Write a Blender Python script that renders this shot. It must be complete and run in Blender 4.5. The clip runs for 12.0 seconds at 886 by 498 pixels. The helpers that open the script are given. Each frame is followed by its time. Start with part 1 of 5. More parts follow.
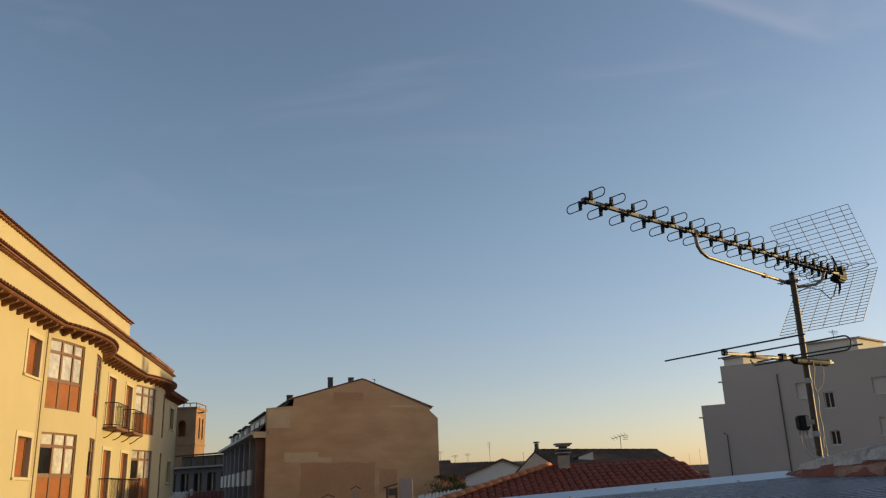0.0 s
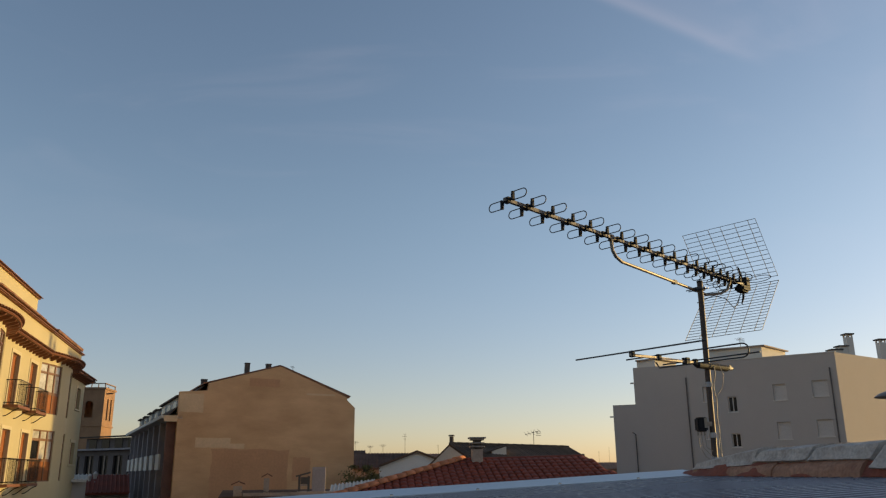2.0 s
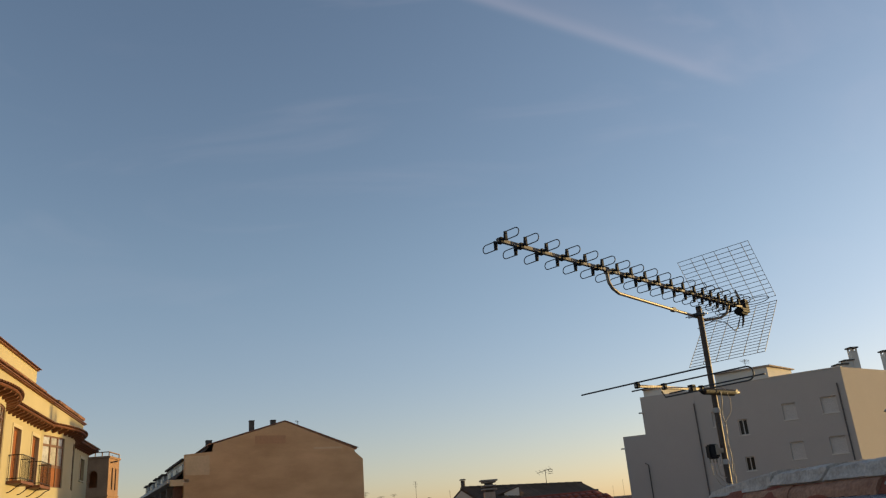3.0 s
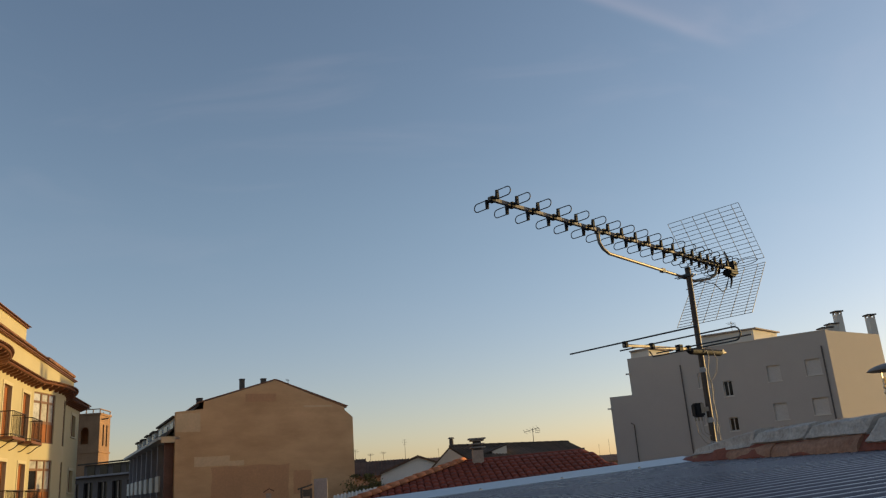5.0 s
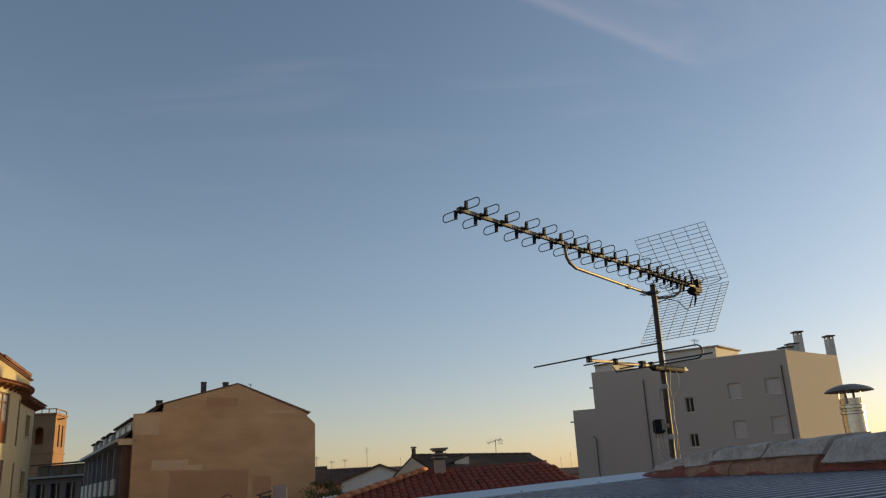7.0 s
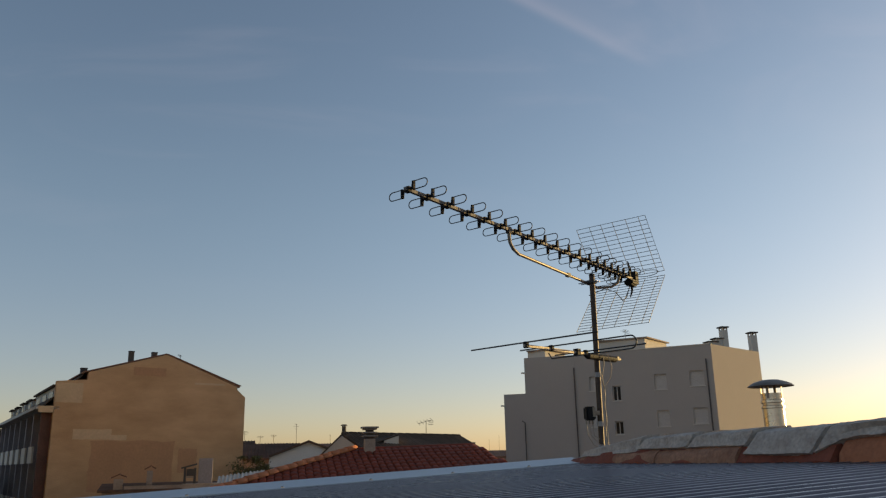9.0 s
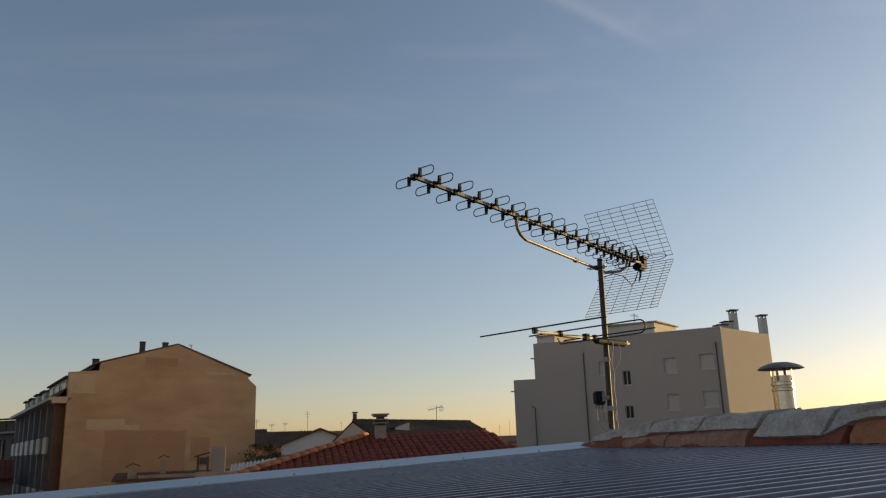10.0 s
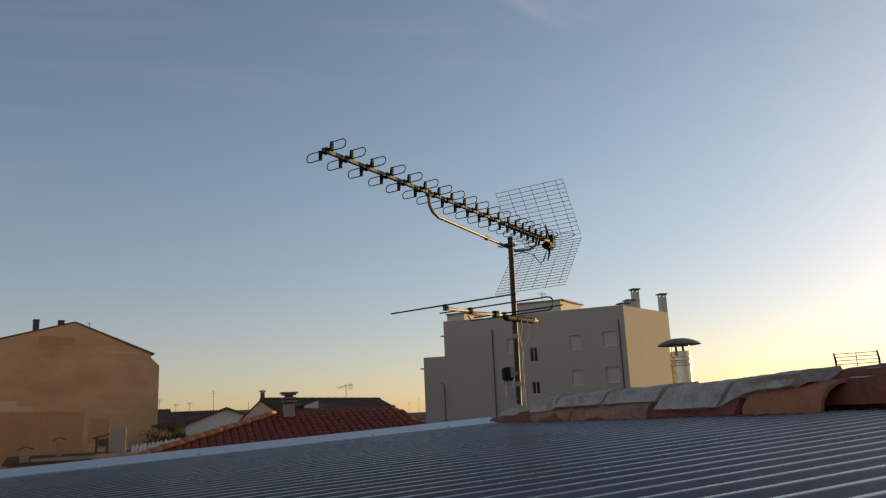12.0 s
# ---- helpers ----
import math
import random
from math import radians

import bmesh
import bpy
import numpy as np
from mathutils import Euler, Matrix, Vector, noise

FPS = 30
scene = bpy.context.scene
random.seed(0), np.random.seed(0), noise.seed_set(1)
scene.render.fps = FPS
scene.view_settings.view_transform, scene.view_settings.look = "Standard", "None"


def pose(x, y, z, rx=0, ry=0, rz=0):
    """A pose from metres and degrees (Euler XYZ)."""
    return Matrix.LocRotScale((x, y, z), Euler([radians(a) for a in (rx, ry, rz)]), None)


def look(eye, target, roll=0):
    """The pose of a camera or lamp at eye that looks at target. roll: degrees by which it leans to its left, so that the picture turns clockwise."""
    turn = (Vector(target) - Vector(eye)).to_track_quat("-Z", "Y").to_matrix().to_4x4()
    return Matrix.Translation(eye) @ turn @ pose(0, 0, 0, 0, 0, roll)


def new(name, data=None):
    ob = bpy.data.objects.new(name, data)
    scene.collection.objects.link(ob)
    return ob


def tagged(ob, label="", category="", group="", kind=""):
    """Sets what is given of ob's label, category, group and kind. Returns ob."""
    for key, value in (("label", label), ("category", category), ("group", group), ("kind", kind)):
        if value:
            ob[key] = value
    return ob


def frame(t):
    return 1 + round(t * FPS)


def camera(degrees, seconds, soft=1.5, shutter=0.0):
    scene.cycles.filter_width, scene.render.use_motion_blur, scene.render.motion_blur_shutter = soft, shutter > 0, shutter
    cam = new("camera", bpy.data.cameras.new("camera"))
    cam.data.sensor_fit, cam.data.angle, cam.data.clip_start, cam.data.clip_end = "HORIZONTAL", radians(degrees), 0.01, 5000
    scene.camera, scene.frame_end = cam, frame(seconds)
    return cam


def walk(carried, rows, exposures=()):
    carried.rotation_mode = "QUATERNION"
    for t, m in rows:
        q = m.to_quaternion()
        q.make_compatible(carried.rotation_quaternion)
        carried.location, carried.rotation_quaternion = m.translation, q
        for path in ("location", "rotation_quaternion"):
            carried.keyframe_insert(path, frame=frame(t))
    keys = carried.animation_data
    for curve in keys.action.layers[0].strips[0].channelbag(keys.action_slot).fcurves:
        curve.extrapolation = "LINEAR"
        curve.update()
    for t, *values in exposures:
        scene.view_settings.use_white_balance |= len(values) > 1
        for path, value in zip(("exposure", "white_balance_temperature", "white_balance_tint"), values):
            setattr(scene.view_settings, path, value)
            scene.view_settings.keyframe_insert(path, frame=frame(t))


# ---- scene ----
cam = camera(58.81, 12.0, soft=1.25)

# seconds, place in metres, tilt, lean and heading in degrees
PATH = [
    (0, -0.0176, 0.0236, 6.0030, 106.598, 2.018, 1.201),
    (0.5, -0.0135, -0.0253, 6.0016, 107.240, 0.785, 0.438),
    (1, -0.0144, -0.0242, 6.0000, 106.050, 2.300, 0.659),
    (1.5, -0.0139, -0.0397, 5.9999, 105.734, 2.226, 0.631),
    (2, 0.0028, -0.0122, 5.9957, 105.888, 0.451, -4.819),
    (2.5, -0.0033, -0.0224, 5.9984, 109.160, 1.725, -3.787),
    (3, 0.0054, -0.0223, 6.0033, 109.002, 4.420, -3.870),
    (5, 0.0017, -0.0176, 5.9921, 106.115, 4.147, -4.688),
    (5.5, 0.0152, 0.0072, 5.9945, 106.789, 3.788, -5.141),
    (6, 0.0168, 0.0090, 6.0010, 107.113, 5.219, -4.937),
    (6.5, 0.0181, 0.0077, 6.0040, 107.489, 4.117, -6.566),
    (7, 0.0126, -0.0034, 5.9993, 106.593, 2.912, -7.386),
    (9, -0.0026, 0.0163, 6.0013, 105.038, 1.150, -12.412),
    (9.5, -0.0034, 0.0192, 6.0018, 104.627, 1.290, -12.418),
    (10, -0.0005, 0.0151, 6.0018, 104.097, 1.769, -11.647),
    (10.5, -0.0037, 0.0107, 6.0015, 104.345, 2.141, -10.812),
    (11, -0.0001, 0.0105, 6.0009, 104.105, 2.375, -11.047),
    (11.5, -0.0013, 0.0124, 6.0012, 102.830, 2.695, -14.566),
    (12, 0.0027, 0.0366, 5.9995, 102.257, 2.603, -18.079),
]
walk(cam, [(r[0], pose(*r[1:])) for r in PATH], exposures=[(0.0, 0.22, 6530, 15), (5.5, 0.17, 6600, 15), (9.0, 0.06, 6750, 15), (12.0, 0.06, 6980, 15.5)])

# ---- sky and sun ----
SUN_AZ, SUN_EL = 74.6, 2.9            # degrees clockwise from +y, degrees above the horizon
world = bpy.data.worlds.new("sky")
scene.world = world
world.use_nodes = True
wn, wl = world.node_tree.nodes, world.node_tree.links
wn.clear()
w_out = wn.new("ShaderNodeOutputWorld")
w_bg = wn.new("ShaderNodeBackground")
w_bg.inputs[1].default_value = 0.15
w_sky = wn.new("ShaderNodeTexSky")
w_sky.sky_type = "NISHITA"
w_sky.sun_disc = False
w_sky.sun_elevation, w_sky.sun_rotation = radians(SUN_EL + 6), radians(SUN_AZ)
w_sky.altitude, w_sky.air_density, w_sky.dust_density, w_sky.ozone_density = 600, 1.0, 0.9, 1.05


def w_math(op, a, b=None):
    n = wn.new("ShaderNodeMath")
    n.operation = op
    for k, v in enumerate((a, b)):
        if v is None:
            continue
        if isinstance(v, (int, float)):
            n.inputs[k].default_value = v
        else:
            wl.new(v, n.inputs[k])
    return n.outputs[0]


def w_dot(v):
    n = wn.new("ShaderNodeVectorMath")
    n.operation = "DOT_PRODUCT"
    n.inputs[1].default_value = v
    wl.new(w_co.outputs["Generated"], n.inputs[0])
    return n.outputs["Value"]


def w_range(v, a, b):
    n = wn.new("ShaderNodeMapRange")
    n.interpolation_type = "SMOOTHSTEP"
    n.inputs[1].default_value, n.inputs[2].default_value = a, b
    wl.new(v, n.inputs[0])
    return n.outputs[0]


def heading(az, el):
    a, e = radians(az), radians(el)
    return Vector((math.sin(a) * math.cos(e), math.cos(a) * math.cos(e), math.sin(e)))


# thin cirrus over the whole sky, and a lens-flare streak painted into it
w_co = wn.new("ShaderNodeTexCoord")
w_map = wn.new("ShaderNodeMapping")
w_map.inputs["Rotation"].default_value = (0.2, 0.5, 0.6)
w_map.inputs["Scale"].default_value = (1.6, 7.0, 9.0)
wl.new(w_co.outputs["Generated"], w_map.inputs[0])
w_noise = wn.new("ShaderNodeTexNoise")
w_noise.inputs["Scale"].default_value, w_noise.inputs["Detail"].default_value, w_noise.inputs["Distortion"].default_value = 1.3, 5, 0.8
wl.new(w_map.outputs[0], w_noise.inputs["Vector"])
cirrus = w_math("MULTIPLY", w_range(w_noise.outputs[0], 0.50, 0.78), w_range(w_dot((0, 0, 1)), 0.12, 0.55))
# the flare streak: sky brightened along this arc, no cloud there
t_a, t_b = heading(8.76, 36.9), heading(26.5, 28.7)
t_n = t_a.cross(t_b).normalized()
t_m = (t_a + t_b).normalized()
off = w_dot(t_n)
core = w_math("MULTIPLY", w_range(off, -0.016, 0.002), w_range(off, 0.014, -0.001))
veil = w_math("MULTIPLY", w_range(off, -0.075, 0.0), w_range(off, 0.010, -0.002))
along = w_range(w_dot(t_m), math.cos(radians(13)), math.cos(radians(7)))
flare_streak = w_math("MULTIPLY", along, w_math("ADD", w_math("MULTIPLY", core, 0.065), w_math("MULTIPLY", veil, 0.05)))
cloud_flare = w_math("ADD", w_math("MULTIPLY", cirrus, 0.07), flare_streak)
w_mix = wn.new("ShaderNodeMixRGB")
w_mix.inputs[2].default_value = (5.2, 4.5, 4.7, 1)
wl.new(cloud_flare, w_mix.inputs[0])
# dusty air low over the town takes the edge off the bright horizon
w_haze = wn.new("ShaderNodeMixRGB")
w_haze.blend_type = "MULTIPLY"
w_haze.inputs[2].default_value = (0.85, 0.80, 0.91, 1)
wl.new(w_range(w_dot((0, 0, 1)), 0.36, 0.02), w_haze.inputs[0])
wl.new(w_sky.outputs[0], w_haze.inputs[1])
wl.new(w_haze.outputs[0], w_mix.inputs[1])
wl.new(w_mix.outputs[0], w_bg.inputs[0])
wl.new(w_bg.outputs[0], w_out.inputs[0])

sun = new("sun", bpy.data.lights.new("sun", "SUN"))
sun.data.energy, sun.data.angle, sun.data.color = 3.8, radians(0.6), (1.0, 0.72, 0.27)
to_sun = Vector((math.sin(radians(SUN_AZ)) * math.cos(radians(SUN_EL)), math.cos(radians(SUN_AZ)) * math.cos(radians(SUN_EL)), math.sin(radians(SUN_EL))))
sun.matrix_world = look(to_sun * 200, (0, 0, 0))


# ---- materials ----
def material(name, color, rough=0.8, metal=0.0, dark=0.25, coarse=0.6, fine=18.0, bump=0.15, tint=None, piece=0.0, spec=0.5, band=1.0):
    """A surface with broad stains (coarse, per metre), fine grain (fine, per metre), relief, and a change of tone from piece to piece."""
    m = bpy.data.materials.new(name)
    m.use_nodes = True
    n, l = m.node_tree.nodes, m.node_tree.links
    b = n["Principled BSDF"]
    b.inputs["Roughness"].default_value, b.inputs["Metallic"].default_value = rough, metal
    b.inputs["Specular IOR Level"].default_value = spec
    tc = n.new("ShaderNodeTexCoord")
    n1, n2 = n.new("ShaderNodeTexNoise"), n.new("ShaderNodeTexNoise")
    n1.inputs["Scale"].default_value, n1.inputs["Detail"].default_value, n1.inputs["Roughness"].default_value = coarse, 6, 0.62
    n2.inputs["Scale"].default_value, n2.inputs["Detail"].default_value = fine, 3
    mp = n.new("ShaderNodeMapping")
    mp.inputs["Scale"].default_value = (1, 1, band)          # above 1: stains drawn out sideways
    l.new(tc.outputs["Object"], mp.inputs[0])
    l.new(mp.outputs[0], n1.inputs["Vector"])
    l.new(tc.outputs["Object"], n2.inputs["Vector"])
    ramp = n.new("ShaderNodeValToRGB")
    ramp.color_ramp.elements[0].position, ramp.color_ramp.elements[1].position = 0.33, 0.68
    other = tint or tuple(c * (1 - dark) for c in color)
    ramp.color_ramp.elements[0].color, ramp.color_ramp.elements[1].color = (*other, 1), (*color, 1)
    l.new(n1.outputs[0], ramp.inputs[0])
    mr = n.new("ShaderNodeMapRange")
    mr.inputs[1].default_value, mr.inputs[2].default_value, mr.inputs[3].default_value, mr.inputs[4].default_value = 0.3, 0.7, 1 - dark * 0.5, 1 + dark * 0.3
    l.new(n2.outputs[0], mr.inputs[0])
    mul = n.new("ShaderNodeVectorMath")
    mul.operation = "SCALE"
    l.new(ramp.outputs[0], mul.inputs[0])
    l.new(mr.outputs[0], mul.inputs["Scale"])
    last = mul.outputs[0]
    if piece:
        info = n.new("ShaderNodeObjectInfo")
        geo = n.new("ShaderNodeNewGeometry")
        add = n.new("ShaderNodeMath")
        add.operation = "ADD"
        l.new(info.outputs["Random"], add.inputs[0])
        l.new(geo.outputs["Random Per Island"], add.inputs[1])
        fr = n.new("ShaderNodeMath")
        fr.operation = "FRACT"
        l.new(add.outputs[0], fr.inputs[0])
        pr = n.new("ShaderNodeMapRange")
        pr.inputs[3].default_value, pr.inputs[4].default_value = 1 - piece, 1 + piece
        l.new(fr.outputs[0], pr.inputs[0])
        m2 = n.new("ShaderNodeVectorMath")
        m2.operation = "SCALE"
        l.new(last, m2.inputs[0])
        l.new(pr.outputs[0], m2.inputs["Scale"])
        last = m2.outputs[0]
    l.new(last, b.inputs["Base Color"])
    rr = n.new("ShaderNodeMapRange")
    rr.inputs[3].default_value, rr.inputs[4].default_value = max(rough - 0.1, 0.03), min(rough + 0.12, 1)
    l.new(n1.outputs[0], rr.inputs[0])
    l.new(rr.outputs[0], b.inputs["Roughness"])
    if bump:
        bp = n.new("ShaderNodeBump")
        bp.inputs["Strength"].default_value, bp.inputs["Distance"].default_value = bump, 0.01
        l.new(n2.outputs[0], bp.inputs["Height"])
        l.new(bp.outputs[0], b.inputs["Normal"])
    return m


def glass_material(name, color, rough):
    """Window glass before a dark or curtained room: a glossy coat over a dim inside."""
    m = material(name, color, rough, 0, 0.4, 1.2, 6, 0.0, spec=0.9)
    m.node_tree.nodes["Principled BSDF"].inputs["IOR"].default_value = 1.6
    return m


M_YELLOW = material("cream_render", (0.48, 0.405, 0.235), 0.85, dark=0.10, coarse=0.35, fine=30, bump=0.08)
M_TRIM = material("window_surround", (0.53, 0.455, 0.29), 0.8, dark=0.08)
M_BROWN = material("brown_wood", (0.20, 0.085, 0.035), 0.5, dark=0.3, coarse=3, fine=40, bump=0.1)
M_SOFFIT = material("dark_eaves_wood", (0.22, 0.082, 0.038), 0.6, dark=0.35, coarse=2, fine=30)
M_PANEL = material("rust_panel", (0.31, 0.105, 0.03), 0.65, dark=0.25, coarse=1.5, fine=20, bump=0.05, spec=0.25)
M_ROOFTILE = material("clay_tile", (0.40, 0.19, 0.10), 0.85, dark=0.45, coarse=0.9, fine=14, bump=0.3, piece=0.25)
M_REDTILE = material("red_clay_tile", (0.27, 0.06, 0.032), 0.75, dark=0.35, coarse=0.7, fine=14, bump=0.25, piece=0.13, spec=0.2)
M_HIPTILE = material("orange_clay_tile", (0.60, 0.21, 0.085), 0.75, dark=0.3, coarse=1.0, fine=14, bump=0.25, piece=0.15)
M_CURTAIN = glass_material("curtained_glass", (0.58, 0.55, 0.48), 0.15)
M_GLASS = material("dark_glass", (0.014, 0.014, 0.016), 0.2, dark=0.3, coarse=1.2, fine=6, bump=0.0, spec=0.15)
M_IRON = material("black_iron", (0.03, 0.025, 0.022), 0.5, 0.6, dark=0.3)
M_PARTY = material("tan_render", (0.72, 0.43, 0.225), 0.9, dark=0.26, coarse=0.32, fine=22, bump=0.2, tint=(0.54, 0.305, 0.145), band=2.6)
M_PATCH_LIGHT = material("pale_render", (0.74, 0.50, 0.285), 0.9, dark=0.15, coarse=0.8, fine=8, bump=0.2)
M_PATCH_DARK = material("brown_render", (0.57, 0.30, 0.15), 0.9, dark=0.15, coarse=0.5, fine=8, bump=0.2)
M_GREYWALL = material("grey_facade", (0.36, 0.32, 0.325), 0.85, dark=0.3, coarse=0.5)
M_DULL = material("dull_brown_facade", (0.15, 0.12, 0.11), 0.88, dark=0.3, coarse=0.5)
M_REDBRICK = material("brick_facade", (0.22, 0.105, 0.07), 0.9, dark=0.3, coarse=0.8, fine=12)
M_SLATE = material("dark_roof", (0.135, 0.098, 0.072), 0.85, dark=0.45, coarse=0.7, fine=8, bump=0.3, piece=0.2, spec=0.1)
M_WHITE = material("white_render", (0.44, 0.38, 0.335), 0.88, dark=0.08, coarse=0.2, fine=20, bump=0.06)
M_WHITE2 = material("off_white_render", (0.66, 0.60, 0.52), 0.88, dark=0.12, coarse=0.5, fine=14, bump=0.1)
M_WHITE3 = material("bright_white_render", (0.78, 0.74, 0.68), 0.88, dark=0.1, coarse=0.4, fine=14, bump=0.1)
M_BROWNROOF = material("brown_dark_roof", (0.17, 0.105, 0.075), 0.9, dark=0.45, coarse=0.5, fine=6, bump=0.2, piece=0.2, spec=0.1)
M_SHUTTER = material("white_shutter", (0.56, 0.50, 0.45), 0.6, dark=0.08, coarse=1)
M_TOWER = material("tower_brick", (0.34, 0.195, 0.105), 0.9, dark=0.3, coarse=0.5, fine=9, bump=0.2)
M_SHEET = material("blue_grey_sheet", (0.195, 0.175, 0.19), 0.27, 0.6, dark=0.22, coarse=1.6, fine=40, bump=0.03)
M_FLASH = material("pale_flashing", (0.46, 0.50, 0.55), 0.4, 0.5, dark=0.15, coarse=2, fine=30, bump=0.05)
M_BARETILE = material("bare_orange_tile", (0.45, 0.165, 0.08), 0.85, dark=0.3, coarse=6, fine=60, bump=0.4)
M_OLDTILE = material("weathered_tile", (0.42, 0.225, 0.145), 0.9, dark=0.5, coarse=9, fine=60, bump=0.5, tint=(0.26, 0.12, 0.07))
M_MORTAR = material("limewashed_mortar", (0.56, 0.505, 0.455), 0.95, dark=0.4, coarse=11, fine=70, bump=0.6, tint=(0.36, 0.30, 0.26))
M_REDPAINT = material("flaking_red_tile", (0.27, 0.075, 0.04), 0.85, dark=0.4, coarse=7, fine=50, bump=0.4, tint=(0.19, 0.05, 0.03))
M_POLE = material("painted_steel_pole", (0.085, 0.058, 0.046), 0.5, 0.4, dark=0.5, coarse=8, fine=60)
M_ALU = material("weathered_aluminium", (0.32, 0.275, 0.22), 0.5, 0.55, dark=0.35, coarse=12, fine=80)
M_BOOM = material("tarnished_boom", (0.17, 0.15, 0.13), 0.55, 0.4, dark=0.5, coarse=12, fine=80)
M_DARKALU = material("dark_rod", (0.06, 0.056, 0.055), 0.5, 0.4, dark=0.3, coarse=8, fine=60)
M_PLASTIC = material("black_plastic", (0.016, 0.016, 0.018), 0.6, dark=0.3, coarse=10, fine=60, spec=0.15)
M_BAND = material("grey_tape", (0.42, 0.40, 0.38), 0.7, dark=0.3, coarse=10)
M_CABLE = material("pale_cable", (0.36, 0.30, 0.24), 0.6, dark=0.3, coarse=10)
M_STEEL = material("stainless_steel", (0.62, 0.56, 0.48), 0.26, 1.0, dark=0.15, coarse=6, fine=50, bump=0.02)
M_HAT = material("dull_steel_hat", (0.30, 0.255, 0.215), 0.5, 0.5, dark=0.35, coarse=9, fine=60)
M_CONCRETE = material("concrete", (0.34, 0.30, 0.26), 0.9, dark=0.35, coarse=1.5, fine=16, bump=0.3)
M_CHIMNEY = material("chimney_render", (0.44, 0.34, 0.27), 0.9, dark=0.3, coarse=1.5, fine=16)
M_DARKCHIM = material("dark_chimney", (0.10, 0.085, 0.075), 0.85, dark=0.3)
M_GROUND = material("street_asphalt", (0.055, 0.052, 0.05), 0.9, dark=0.3, coarse=0.2, fine=8)
M_LEAF = material("leaf", (0.15, 0.13, 0.035), 0.7, dark=0.4, coarse=2, fine=10, piece=0.3)
M_BARK = material("bark", (0.12, 0.085, 0.06), 0.9)


# ---- building blocks ----
def part(name, bm, mat, parent, label=""):
    """Links a bmesh as one mesh object under a thing or a part (in the thing's own coordinates)."""
    me = bpy.data.meshes.new(name)
    bmesh.ops.recalc_face_normals(bm, faces=bm.faces)
    bm.to_mesh(me)
    bm.free()
    me.materials.append(mat)
    ob = new(name, me)
    ob.parent = parent
    if label:
        tagged(ob, label)
    return ob


def thing(name, m, label, category, group="", kind=""):
    ob = new(name)
    ob.empty_display_size = 0.2
    ob.matrix_world = m
    return tagged(ob, label, category, group, kind)


def share(name, me, parent, m):
    """One more object on a mesh that alike pieces share."""
    ob = new(name, me)
    ob.parent = parent
    ob.matrix_basis = m
    return ob


def mesh_of(name, bm, mat):
    me = bpy.data.meshes.new(name)
    bmesh.ops.recalc_face_normals(bm, faces=bm.faces)
    bm.to_mesh(me)
    bm.free()
    me.materials.append(mat)
    return me


def hexa(bm, c):
    """A block from eight corners: four below, four above, both in the same round."""
    v = [bm.verts.new(p) for p in c]
    for f in ((3, 2, 1, 0), (4, 5, 6, 7), (0, 1, 5, 4), (1, 2, 6, 5), (2, 3, 7, 6), (3, 0, 4, 7)):
        bm.faces.new([v[i] for i in f])
    return bm


def box(x0, x1, y0, y1, z0, z1, bm=None, f=None):
    bm = bm or bmesh.new()
    c = [(x0, y0, z0), (x1, y0, z0), (x1, y1, z0), (x0, y1, z0), (x0, y0, z1), (x1, y0, z1), (x1, y1, z1), (x0, y1, z1)]
    return hexa(bm, [f(*p) for p in c] if f else c)


def prism(poly, z0, z1, bm=None):
    """An upright prism over a plan; z1 may be a list of heights, corner by corner."""
    bm = bm or bmesh.new()
    tops = z1 if isinstance(z1, (list, tuple)) else [z1] * len(poly)
    lo = [bm.verts.new((x, y, z0)) for x, y in poly]
    hi = [bm.verts.new((x, y, z)) for (x, y), z in zip(poly, tops)]
    bm.faces.new(lo[::-1])
    bm.faces.new(hi)
    n = len(poly)
    for i in range(n):
        bm.faces.new((lo[i], lo[(i + 1) % n], hi[(i + 1) % n], hi[i]))
    return bm


def slab(pts, d, bm=None):
    """A sheet through pts with the thickness vector d."""
    bm = bm or bmesh.new()
    d = Vector(d)
    a = [bm.verts.new(p) for p in pts]
    b = [bm.verts.new(Vector(p) + d) for p in pts]
    bm.faces.new(a)
    bm.faces.new(b[::-1])
    n = len(pts)
    for i in range(n):
        bm.faces.new((a[i], b[i], b[(i + 1) % n], a[(i + 1) % n]))
    return bm


def tube(pts, r, seg=8, bm=None, closed=False):
    """A round bar along pts; r may be a list."""
    bm = bm or bmesh.new()
    pts = [Vector(p) for p in pts]
    n = len(pts)
    rings = []
    ref = None
    for i, p in enumerate(pts):
        a = pts[(i - 1) % n] if closed or i else pts[0]
        b = pts[(i + 1) % n] if closed or i < n - 1 else pts[-1]
        t = (b - a).normalized()
        if ref is None:
            ref = t.orthogonal().normalized()
        ref = (ref - t * ref.dot(t)).normalized()
        side = t.cross(ref)
        rad = r[i] if isinstance(r, (list, tuple)) else r
        rings.append([bm.verts.new(p + (ref * math.cos(k * 2 * math.pi / seg) + side * math.sin(k * 2 * math.pi / seg)) * rad) for k in range(seg)])
    last = n if closed else n - 1
    for i in range(last):
        A, B = rings[i], rings[(i + 1) % n]
        for k in range(seg):
            bm.faces.new((A[k], A[(k + 1) % seg], B[(k + 1) % seg], B[k]))
    if not closed:
        bm.faces.new(rings[0][::-1])
        bm.faces.new(rings[-1])
    return bm


